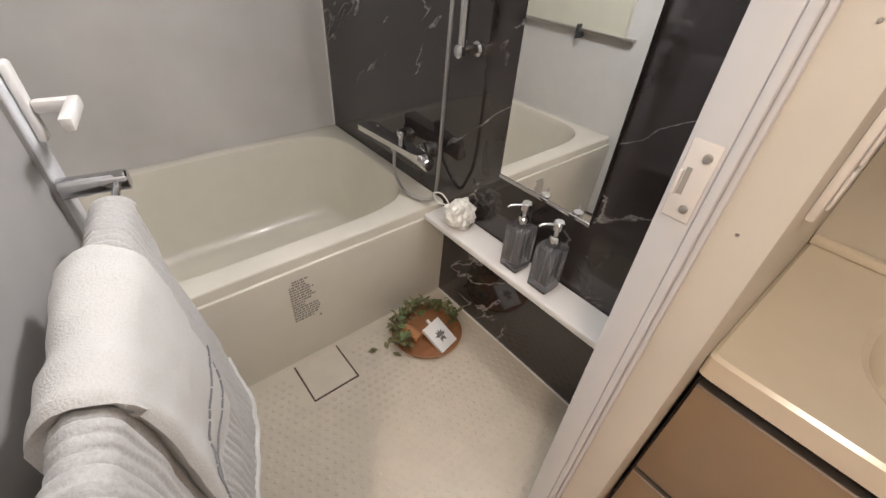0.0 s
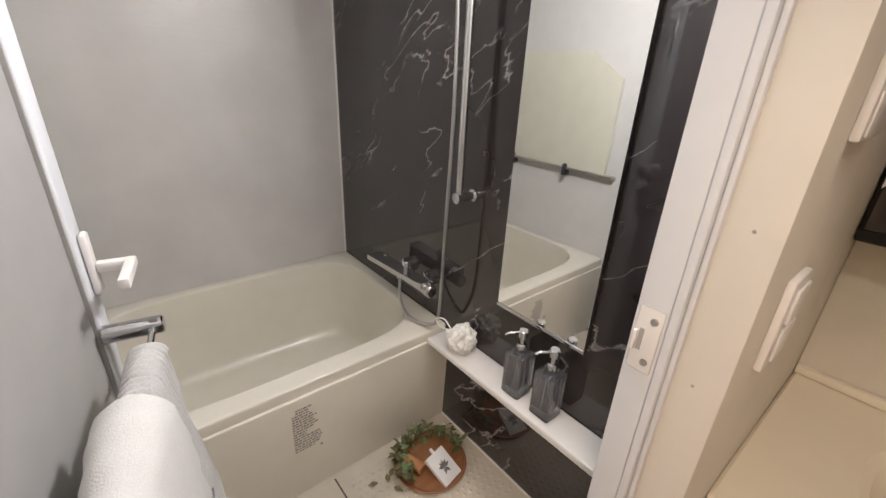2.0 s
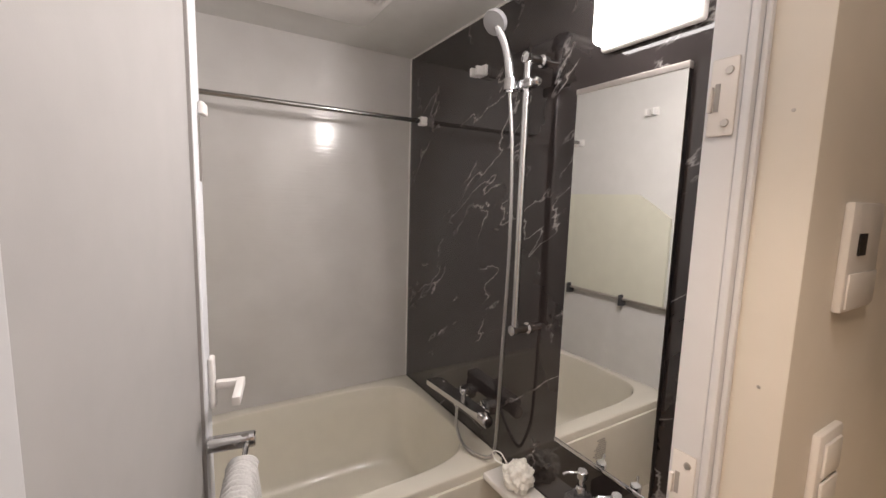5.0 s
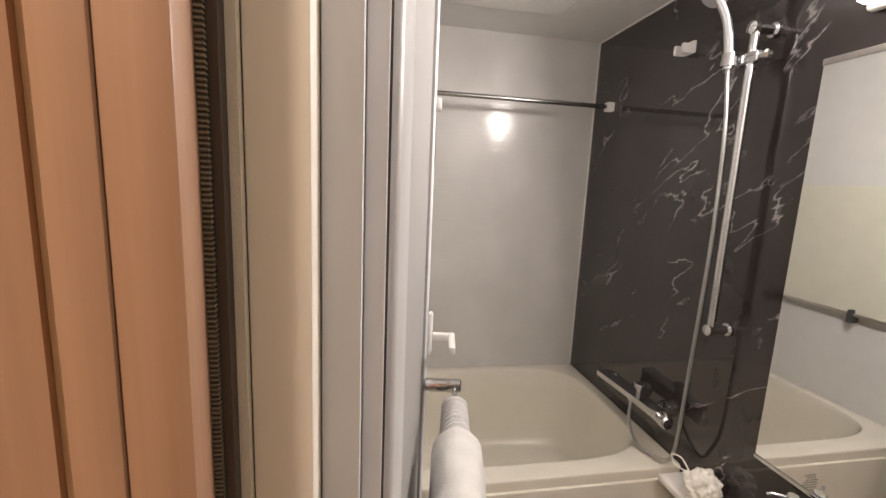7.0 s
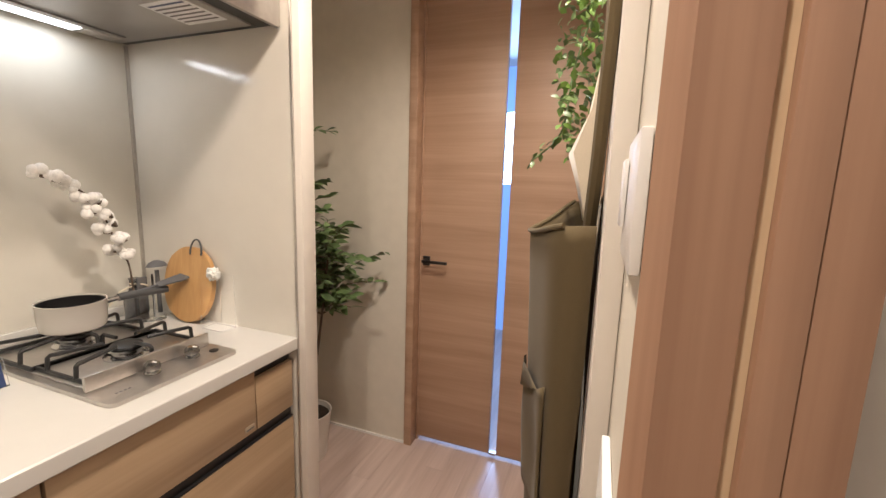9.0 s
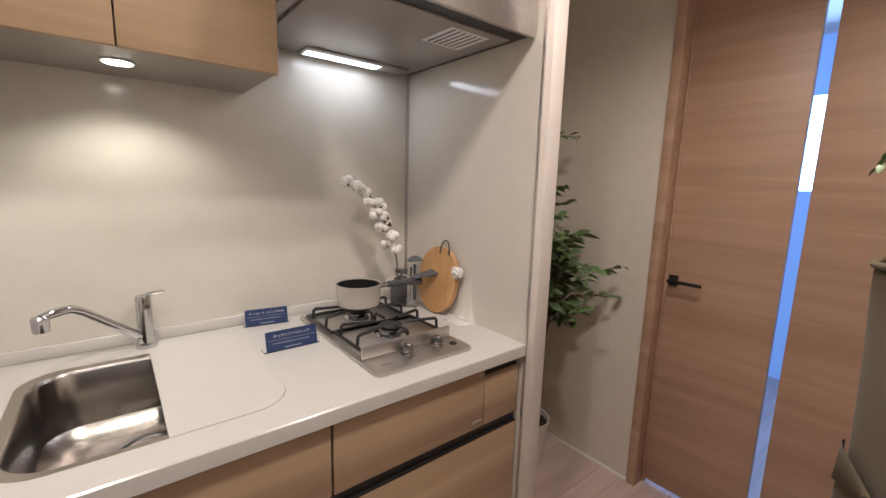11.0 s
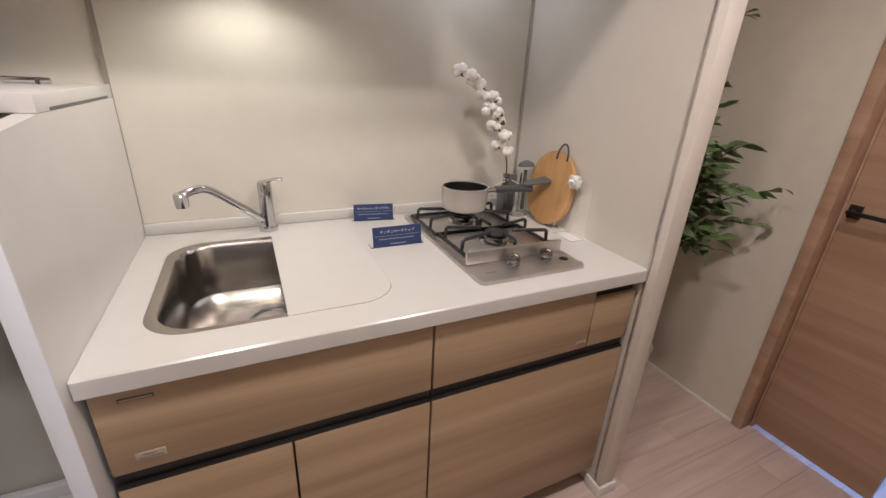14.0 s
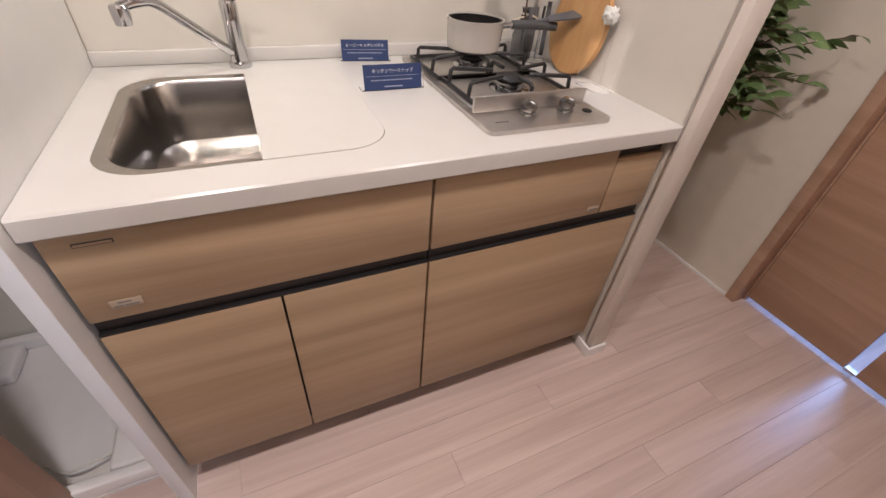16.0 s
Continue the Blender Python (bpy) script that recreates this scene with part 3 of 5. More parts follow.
def bath_mirror():
    t = thing("wall_mirror", (1.22, 0.62, 0.669), "tall narrow frameless mirror with a metal top rail", "mirror")
    part("backing", box(1.2185, XE - 0.0005, 0.464, 0.775, 0.672, 1.70), M_BLACK, t)
    part("mirror_glass", box(1.2155, 1.2183, 0.464, 0.775, 0.672, 1.70), M_MIRROR, t, "silvered mirror glass")
    part("top_rail", box(1.2125, XE - 0.0005, 0.462, 0.777, 1.7005, 1.716, 0.002), M_STEEL, t, "slim metal top rail")
    part("bottom_rail", box(1.2125, XE - 0.0005, 0.462, 0.777, 0.660, 0.6715, 0.002), M_CHROME, t, "chrome bottom rail")


def bath_lamp():
    t = thing("wall_lamp", (1.2, 0.57, 1.80), "lit rectangular wall lamp above the mirror", "lamp")
    part("base", box(1.205, XE - 0.0005, 0.440, 0.702, 1.792, 1.955, 0.01, 3), M_WHITE, t)
    part("diffuser", box(1.158, 1.2045, 0.447, 0.695, 1.799, 1.948, 0.018, 4), M_GLOWBATH, t, "bright white diffuser")


def shower():
    t = thing("shower_rail", (1.17, 0.935, 0.98), "chrome shower rail with hand shower and metal hose", "shower")
    part("rail", tube([(1.168, 0.935, 0.965), (1.168, 0.935, 1.845)], 0.0115, 16), M_CHROME, t)
    for z in (0.975, 1.835):
        b = part("wall_bracket", lathe([(0.013, 0), (0.013, 0.05), (0.020, 0.055), (0.020, 0.064)], (1.168, 0.935, z), 16, (1, 0, 0)), M_CHROME, t)
        part("cap", lathe([(0.016, 0), (0.017, 0.014), (0.010, 0.018)], (1.168, 0.935, z), 16, (-1, 0, 0)), M_CHROME, b)
    sl = part("slider", box(1.152, 1.184, 0.905, 0.985, 1.742, 1.772, 0.006, 3), M_CHROME, t, "chrome slider with a knob")
    part("knob", lathe([(0.011, 0), (0.013, 0.02), (0.008, 0.026)], (1.168, 0.905, 1.757), 14, (0, -1, 0)), M_CHROME, sl)
    part("cradle", lathe([(0.021, 0), (0.019, 0.035)], (1.135, 0.975, 1.742), 16), M_CHROME, sl)
    hp = curve_pts([(1.135, 0.975, 1.735), (1.132, 0.978, 1.80), (1.120, 0.985, 1.87), (1.098, 1.0, 1.93)], 6)
    hand = part("hand_shower", tube(hp, 0.0135, 14), M_CHROME, t, "chrome hand shower")
    part("spray_head", lathe([(0.014, -0.022), (0.036, -0.006), (0.040, 0.006), (0.038, 0.014), (0.030, 0.015)], (1.092, 1.004, 1.945), 24, (-0.75, -0.15, -0.65)), M_SPRAY, hand, "round grey spray face")
    hose = curve_pts([(1.135, 0.975, 1.735), (1.150, 0.968, 1.55), (1.155, 0.965, 1.25), (1.150, 0.97, 0.90), (1.150, 0.980, 0.62), (1.160, 1.002, 0.515), (1.160, 1.028, 0.472), (1.140, 1.078, 0.459), (1.122, 1.138, 0.470), (1.120, 1.186, 0.520), (1.127, 1.200, 0.592)], 14)
    bm = bmesh.new()
    radii = [0.0054 + 0.0008 * (i % 2) for i in range(len(hose) * 3)]
    fine = []
    for a, b in zip(hose, hose[1:]):
        fine += [a, a.lerp(b, 0.33), a.lerp(b, 0.66)]
    fine.append(hose[-1])
    part("hose", tube(fine, 0.006, 9, bm, radii=radii[:len(fine)]), M_HOSE, t, "ribbed metal hose", smooth=15)
    k = thing("wall_mixer", (1.15, 1.27, 0.55), "chrome thermostatic bath mixer on the marble wall", "tap")
    part("body", tube([(1.160, 1.075, 0.598), (1.160, 1.330, 0.598)], 0.021, 20), M_CHROME, k)
    sp = part("spout", prism([(1.098, 1.395), (1.106, 1.400), (1.150, 1.400), (1.166, 1.380), (1.170, 1.08), (1.164, 1.066), (1.128, 1.066), (1.120, 1.09)], 2, 0.611, 0.631), M_CHROME, k, "flat chrome spout with a smooth top")
    part("spout_mouth", lathe([(0.011, 0), (0.012, 0.010), (0.009, 0.012)], (1.118, 1.378, 0.6108), 14, (0, 0, -1)), M_KNOB, sp)
    for y, d in ((1.075, -1), (1.330, 1)):
        h = part("handle", lathe([(0.0225, 0), (0.0235, 0.004), (0.0235, 0.030), (0.019, 0.036), (0.008, 0.037)], (1.160, y, 0.598), 22, (0, d, 0)), M_CHROME, k, "round chrome handle")
        part("grip_bar", box(1.152, 1.168, min(y + d * 0.010, y + d * 0.030), max(y + d * 0.010, y + d * 0.030), 0.620, 0.634, 0.004), M_CHROME, h)
    for y in (1.135, 1.280):
        leg = part("wall_leg", lathe([(0.012, 0), (0.012, 0.045), (0.030, 0.050), (0.031, 0.058), (0.030, 0.0715)], (1.160, y, 0.598), 20, (1, 0, 0)), M_CHROME, k)
        part("adjuster", lathe([(0.0065, 0), (0.0065, 0.016), (0.004, 0.018)], (1.185, y, 0.609), 12), M_KNOB, leg)
    dv = part("diverter", lathe([(0.010, 0), (0.010, 0.018), (0.016, 0.021), (0.017, 0.034), (0.012, 0.038)], (1.150, 1.190, 0.6312), 18), M_CHROME, k, "chrome diverter knob")
    part("hose_outlet", lathe([(0.011, 0), (0.011, 0.012), (0.009, 0.014)], (1.127, 1.200, 0.6105), 14, (0, 0, -1)), M_CHROME, k)
    part("lever", tube([(1.150, 1.190, 0.655), (1.132, 1.176, 0.662)], 0.004, 10), M_CHROME, dv)


def drying_pole():
    t = thing("drying_pole", (0.65, 1.702, 1.74), "steel drying pole across the bath with white end caps", "rail")
    part("pole", tube([(XW + 0.02, 1.702, 1.758), (1.20, 1.702, 1.758)], 0.010, 14), M_POLE, t)
    part("end_cap", box(1.196, XE - 0.0005, 1.685, 1.719, 1.738, 1.778, 0.004), M_WHITE, t, "white plastic end cap")
    part("end_cap", box(XW + 0.0005, XW + 0.036, 1.685, 1.719, 1.738, 1.778, 0.004), M_WHITE, t, "white plastic end cap")
    for y, x, s, z in ((1.25, XE, -1, 1.877), (1.25, XW, 1, 1.87)):
        h = thing("wall_hook", (x, y, z), "small white plastic shower hook on the wall", "hook")
        a, b = sorted((x + s * 0.0005, x + s * 0.014))
        part("plate", box(a, b, y - 0.026, y + 0.026, z - 0.018, z + 0.022, 0.003), M_WHITE, h)
        for dy in (-0.018, 0.018):
            a, b = sorted((x + s * 0.0145, x + s * 0.05))
            part("prong", box(a, b, y + dy - 0.007, y + dy + 0.007, z - 0.02, z + 0.012, 0.003), M_WHITE, h)


def ceiling_unit():
    t = thing("bath_dryer", (0.66, 1.40, ZC), "white bathroom ventilation dryer set in the ceiling", "ventilator")
    part("cover", box(0.43, 0.88, 1.18, 1.57, ZC - 0.028, ZC - 0.0005, 0.012, 3), M_WHITE, t)
    g = part("grille", box(0.70, 0.86, 1.20, 1.34, ZC - 0.032, ZC - 0.0285), M_WHITE, t)
    for i in range(9):
        x = 0.712 + i * 0.017
        part("slat", box(x, x + 0.008, 1.205, 1.335, ZC - 0.037, ZC - 0.0325, 0.001), M_WHITE, g)


def tub_lid():
    t = thing("bath_cover_board", (XW + 0.03, 1.42, 0.87), "ivory bathtub lid with cut corner held against the wall", "bath lid")
    part("board", prism([(1.10, 0.885), (1.745, 0.885), (1.745, 1.45), (1.28, 1.45), (1.10, 1.335)], 0, XW + 0.012, XW + 0.030), M_LID, t)
    part("holder_bar", box(XW + 0.0005, XW + 0.040, 1.05, 1.80, 0.872, 0.884, 0.003), M_STEEL, t)
    for y in (1.33, 1.70):
        part("holder_peg", box(XW + 0.0005, XW + 0.055, y - 0.008, y + 0.008, 0.840, 0.902, 0.004), M_DARKGREY, t)


# The bathroom door leaf stands open; u runs along it, n out of its face.
HINGE, FREE = Vector((0.1595, 0.185, 0)), Vector((0.291, 0.889, 0))
U = (FREE - HINGE).normalized()
LEN = (FREE - HINGE).length
NRM = Vector((U.y, -U.x, 0))
LEAFM = Matrix.Translation(HINGE) @ Matrix(((U.x, NRM.x, 0, 0), (U.y, NRM.y, 0, 0), (0, 0, 1, 0), (0, 0, 0, 1)))


def on_leaf(bm):
    bmesh.ops.transform(bm, matrix=LEAFM, verts=bm.verts)
    return bm


def bath_door():
    t = thing("bathroom_door", HINGE, "open white-framed bathroom door with a frosted grey panel", "door")
    part("panel", on_leaf(box(0.09, LEN - 0.055, -0.018, -0.010, 0.06, 1.955)), M_LEAF, t, "frosted grey panel")
    part("free_stile", on_leaf(box(LEN - 0.055, LEN, -0.030, 0.0, 0.02, 1.98, 0.005, 3)), M_FRAME, t)
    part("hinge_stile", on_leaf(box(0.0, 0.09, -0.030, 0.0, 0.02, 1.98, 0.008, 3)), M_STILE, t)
    part("bottom_rail", on_leaf(box(0.0905, LEN - 0.0555, -0.028, -0.002, 0.02, 0.06, 0.003)), M_FRAME, t)
    part("top_rail", on_leaf(box(0.0905, LEN - 0.0555, -0.028, -0.002, 1.955, 1.98, 0.003)), M_FRAME, t)
    part("gasket", on_leaf(box(LEN - 0.060, LEN - 0.0555, -0.0098, -0.004, 0.061, 1.954)), M_LEAF, t, "grey rubber gasket")
    h = part("door_handle", on_leaf(box(LEN - 0.036, LEN - 0.010, 0.0005, 0.012, 0.955, 1.065, 0.005, 3)), M_WHITE, t, "white plastic lever handle")
    part("lever", on_leaf(box(LEN - 0.034, LEN - 0.016, 0.0125, 0.066, 0.995, 1.013, 0.004)), M_WHITE, h)
    part("grip", on_leaf(box(LEN - 0.115, LEN - 0.016, 0.052, 0.068, 0.9945, 1.0135, 0.004)), M_WHITE, h)
    part("night_latch", on_leaf(box(LEN - 0.030, LEN - 0.018, 0.0005, 0.003, 1.42, 1.545, 0.001)), M_STEEL, t, "slim grey metal strip")
    part("catch", on_leaf(box(LEN - 0.028, LEN + 0.012, 0.0005, 0.012, 1.548, 1.572, 0.003)), M_WHITE, t, "white plastic catch")
    b = part("towel_bar", on_leaf(tube([(0.11, 0.072, 0.890), (LEN - 0.055, 0.072, 0.890)], 0.0055, 12)), M_CHROME, t, "chrome towel bar")
    for s in (0.11, LEN - 0.055):
        part("bracket", on_leaf(lathe([(0.0165, 0.0), (0.0165, 0.085), (0.014, 0.0875)], (s, 0.0005, 0.890), 20, (0, 1, 0))), M_CHROME, b, "chrome round bracket")


BAR_Z, SHIFT = 0.890, 0.059


class Hang:
    """A cloth hung over the towel bar from s0 to s1: gap off the bar, a front fall that bellies and flares, a back fall."""

    def __init__(self, s0, s1, gap, front, back, flare, wave, belly, turns, seed):
        self.s0, self.s1, self.gap, self.front, self.back = s0, s1, gap, front, back
        self.flare, self.wave, self.belly, self.turns, self.seed = flare, wave, belly, turns, seed

    def out(self, s, low):
        """How far the front hangs off the bar's line, low metres below it."""
        j, k = (s - self.s0) / (self.s1 - self.s0), min(1.0, low / self.front)
        w = self.gap + self.flare * k ** 1.4 + self.belly * math.sin(math.pi * k ** 0.8) ** 1.2
        w += self.wave * (0.15 + 5 * low) * math.sin(self.turns * j + self.seed + 2.2 * low)
        return w + 0.007 * noise.noise(Vector((s * 11, low * 11, self.seed))) + 0.003 * noise.noise(Vector((s * 34, low * 30, self.seed + 4)))

    def at(self, s, low, proud=0.0):
        lean = 0.10 * low * ((s - self.s0) / (self.s1 - self.s0) - 0.5)
        return Vector((s + SHIFT + lean, 0.072 + self.out(s, low) + proud, BAR_Z - low))

    def sheet(self, thick, n, ribs=0.0, first=0.0, last=None):
        """The whole inverted U, or with last the front fall alone between two heights."""
        bm = bmesh.new()
        lows = [self.front * (1 - i / 22) for i in range(23)] if last is None else [last - (last - first) * i / 6 for i in range(7)]
        grid = []
        for j in range(n + 1):
            s = self.s0 + (self.s1 - self.s0) * j / n
            edge = min(j, n - j) / n
            tuck = 0.010 * max(0.0, 1 - edge * 14) ** 2 * (thick > 0.006)
            rib = ribs * (abs(math.sin(math.pi * s / 0.0135 + 0.8 * noise.noise(Vector((s * 3, 1, 1))))) ** 0.5 - 0.6)
            row = [self.at(s, low, rib * 0.026 - tuck) for low in lows]
            if last is None:
                top = self.out(s, 0.0) + rib * 0.026
                for i in range(1, 10):
                    a = math.pi * i / 10
                    puff = 0.004 * noise.noise(Vector((s * 16, a * 2, self.seed)))
                    row.append(Vector((s + SHIFT, 0.072 + top * math.cos(a), BAR_Z - tuck + (top * 1.05 + puff) * math.sin(a))))
                for i in range(13):
                    row.append(Vector((s + SHIFT, 0.072 - top - self.flare * 0.3 * i / 12, BAR_Z - self.back * i / 12)))
            grid.append([bm.verts.new(p) for p in row])
        for a, b in zip(grid, grid[1:]):
            for i in range(len(a) - 1):
                bm.faces.new((a[i], a[i + 1], b[i + 1], b[i]))
        bmesh.ops.recalc_face_normals(bm, faces=bm.faces)
        bmesh.ops.solidify(bm, geom=bm.faces, thickness=thick)
        return on_leaf(bm)


def towels():
    bath = Hang(0.03, 0.515, 0.026, 0.40, 0.36, 0.040, 0.0060, 0.004, 7.5, 2.0)
    g = thing("bath_towel", LEAFM @ Vector((0.33, 0.072, 0.5)), "grey ribbed bath towel with white trim over the door rail", "towel")
    part("cloth", bath.sheet(0.012, 230, 0.13), M_TOWELG, g, smooth=60)
    part("hem", bath.sheet(0.004, 60, 0.0, 0.325, 0.405), M_TOWELD, g, "smooth grey lower border", smooth=60)
    part("piping", tube([LEAFM @ bath.at(0.032 + 0.481 * j / 50, 0.405, 0.002) for j in range(51)], 0.0055, 8), M_TOWELW, g, "white piped edge")
    hand = Hang(0.140, 0.362, 0.043, 0.265, 0.25, 0.012, 0.0055, 0.008, 7.5, 1.7)
    w = thing("hand_towel", LEAFM @ Vector((0.33, 0.072, 0.6)), "folded white hand towel with grey stitched lines over the grey towel", "towel")
    part("cloth", hand.sheet(0.015, 70), M_TOWELW, w, smooth=75)
    random.seed(5)
    for low in (0.170, 0.215):
        bm = bmesh.new()
        s = 0.150
        while s < 0.352:
            e = min(s + random.uniform(0.010, 0.030), 0.356)
            pts = [LEAFM @ hand.at(s + (e - s) * k / 4, low + 0.0008 * math.sin(s * 900 + k), 0.0025) for k in range(5)]
            tube(pts, 0.0015, 5, bm)
            s = e + random.uniform(0.001, 0.005)
        part("stitch_line", bm, M_STITCH, w, "grey stitched line")


def bottles():
    def bottle(y):
        t = thing("pump_bottle", (1.176, y, 0.4375), "smoky clear square pump bottle with chrome pump on the shelf", "bottle", "pump bottles on the shelf")
        h = 0.033
        shell_b = box(1.176 - h, 1.176 + h, y - h, y + h, 0.4378, 0.585, 0.006, 3)
        q = h - 0.0028
        box(1.176 - q, 1.176 + q, y - q, y + q, 0.4455, 0.5815, 0.004, 2, bm=shell_b)
        part("body", shell_b, M_SMOKE, t, "smoky clear body")
        part("shoulder", lathe([(0.020, 0), (0.017, 0.004), (0.0155, 0.0053)], (1.176, y, 0.5852), 18), M_SMOKE, t)
        part("dip_tube", tube([(1.176, y, 0.575), (1.179, y + 0.003, 0.456)], 0.0022, 6), M_LIQUID, t)
        part("base", box(1.176 - h + 0.006, 1.176 + h - 0.006, y - h + 0.006, y + h - 0.006, 0.4462, 0.4535, 0.003), M_LIQUID, t, "grey residue at the bottom")
        part("collar", lathe([(0.015, 0), (0.015, 0.02), (0.012, 0.024)], (1.176, y, 0.5905), 18), M_CHROME, t)
        p = part("pump", lathe([(0.007, 0), (0.007, 0.02), (0.014, 0.022), (0.015, 0.042), (0.012, 0.045)], (1.176, y, 0.615), 18), M_CHROME, t, "chrome pump head")
        part("nozzle", tube([(1.168, y + 0.004, 0.652), (1.135, y + 0.022, 0.654), (1.128, y + 0.026, 0.649)], 0.004, 10), M_CHROME, p)
        return t
    bottle(0.632)
    bottle(0.522)


def puff():
    t = thing("bath_puff", (1.175, 0.885, 0.4375), "white net bath puff with a cord loop on the shelf", "sponge")
    bm = bmesh.new()
    bmesh.ops.create_icosphere(bm, subdivisions=5, radius=0.05)
    for v in bm.verts:
        d = v.co.normalized()
        r = 0.050 + 0.014 * noise.noise(d * 3.3) + 0.007 * abs(noise.noise(d * 8 + Vector((3, 1, 2)))) - 0.006 * abs(noise.noise(d * 17))
        v.co = d * r
        v.co.z = max(v.co.z, -0.044)
    bmesh.ops.translate(bm, vec=(1.172, 0.885, 0.4825), verts=bm.verts)
    part("net", bm, M_NET, t, smooth=180)
    part("cord", tube(curve_pts([(1.165, 0.93, 0.50), (1.155, 0.96, 0.53), (1.14, 0.985, 0.525), (1.145, 0.97, 0.50), (1.16, 0.94, 0.495)], 6), 0.0025, 8), M_NET, t)


def leaf_mesh(length, width):
    """One leaf with a folded midrib, lying along +x from the origin."""
    bm = bmesh.new()
    ts = (0.0, 0.25, 0.5, 0.75, 1.0)
    ws = (0.05, 0.75, 1.0, 0.65, 0.03)
    rows = []
    for t, w in zip(ts, ws):
        x, dz = t * length, -0.22 * length * t * t
        rows.append([bm.verts.new((x, -w * width / 2, dz + 0.10 * width * w)), bm.verts.new((x, 0, dz)), bm.verts.new((x, w * width / 2, dz + 0.10 * width * w))])
    for a, b in zip(rows, rows[1:]):
        for i in (0, 1):
            bm.faces.new((a[i], a[i + 1], b[i + 1], b[i]))
    me = bpy.data.meshes.new("leaf")
    bm.to_mesh(me)
    bm.free()
    me.polygons.foreach_set("use_smooth", [True] * len(me.polygons))
    return me


def add_leaf(me, parent, at, heading, tilt, roll, size):
    ob = new("leaf", me)
    ob.parent = parent
    ob.matrix_local = Matrix.Translation(Vector(at) - BASE[parent.name]) @ Euler((radians(roll), radians(tilt), radians(heading))).to_matrix().to_4x4() @ Matrix.Scale(size, 4)
    return ob


def floor_tray():
    t = thing("wooden_tray", (1.04, 0.865, 0), "round brown wooden tray with leaves on the bathroom floor", "tray")
    part("dish", lathe([(0.11, 0.002), (0.128, 0.006), (0.134, 0.018), (0.130, 0.019), (0.118, 0.010), (0.02, 0.009)], (1.04, 0.865, 0.0), 40), M_TRAY, t)
    s = thing("wood_slice", (0.99, 0.87, 0.02), "curved orange wooden piece lying on the tray", "ornament")
    bm = tube(curve_pts([(0.965, 0.905, 0.035), (0.975, 0.875, 0.040), (0.985, 0.835, 0.036)], 5), 0.02, 14)
    part("body", bm, M_BOWL, s)
    c = thing("greeting_card", (1.065, 0.80, 0.02), "white card with a grey plant drawing leaning on the tray", "card")
    m = Matrix.Translation((1.052, 0.80, 0.032)) @ Euler((radians(28), 0, radians(12))).to_matrix().to_4x4()

    def put(b):
        bmesh.ops.transform(b, matrix=m, verts=b.verts)
        return b
    part("block", put(box(-0.043, 0.043, -0.05, 0.06, -0.008, 0.008, 0.001)), M_INK, c)
    art = bmesh.new()
    for a in (-75, -40, -5, 30, 70, 150, 205):
        v = Matrix.Rotation(radians(a), 3, "Z")
        pts = [v @ Vector(p) for p in ((0, 0, 0.0086), (0.007, 0.012, 0.0086), (0, 0.026, 0.0086), (-0.006, 0.012, 0.0086))]
        art.faces.new([art.verts.new(p) for p in pts])
    part("drawing", put(art), M_GREYINK, c)
    part("knot", put(box(-0.004, 0.004, 0.058, 0.078, -0.004, 0.0095, 0.002)), M_INK, c)
    g = thing("leafy_garland", (1.06, 0.93, 0.02), "variegated green leaf garland round the tray's back", "plant")
    arc = [(1.04 + 0.125 * math.cos(radians(a)), 0.87 + 0.105 * math.sin(radians(a)), 0.03) for a in range(-15, 196, 14)]
    part("stem", tube(arc, 0.002, 6), M_BARK, g)
    me = leaf_mesh(0.045, 0.024)
    me.materials.append(M_LEAFV)
    me2 = leaf_mesh(0.04, 0.022)
    me2.materials.append(M_LEAFG)
    random.seed(11)
    for i in range(170):
        a = random.uniform(-25, 205)
        r = random.uniform(0.85, 1.12)
        at = (1.04 + 0.115 * r * math.cos(radians(a)), 0.87 + 0.10 * r * math.sin(radians(a)), random.uniform(0.025, 0.075))
        if at[0] > 1.20:
            continue
        add_leaf(random.choice((me, me, me, me2)), g, at, random.uniform(0, 360), random.uniform(-45, 25), random.uniform(-40, 40), random.uniform(0.5, 0.9))
    for at, h in (((0.845, 0.905, 0.006), 160), ((0.875, 0.885, 0.006), 70), ((0.89, 0.90, 0.008), 40), ((0.88, 0.86, 0.006), -60)):
        add_leaf(me, g, at, h, -8, 0, 0.8)


bathtub()
counter_shelf()
bath_mirror()
bath_lamp()
shower()
drying_pole()
ceiling_unit()
tub_lid()
bath_door()
towels()
bottles()
puff()
floor_tray()


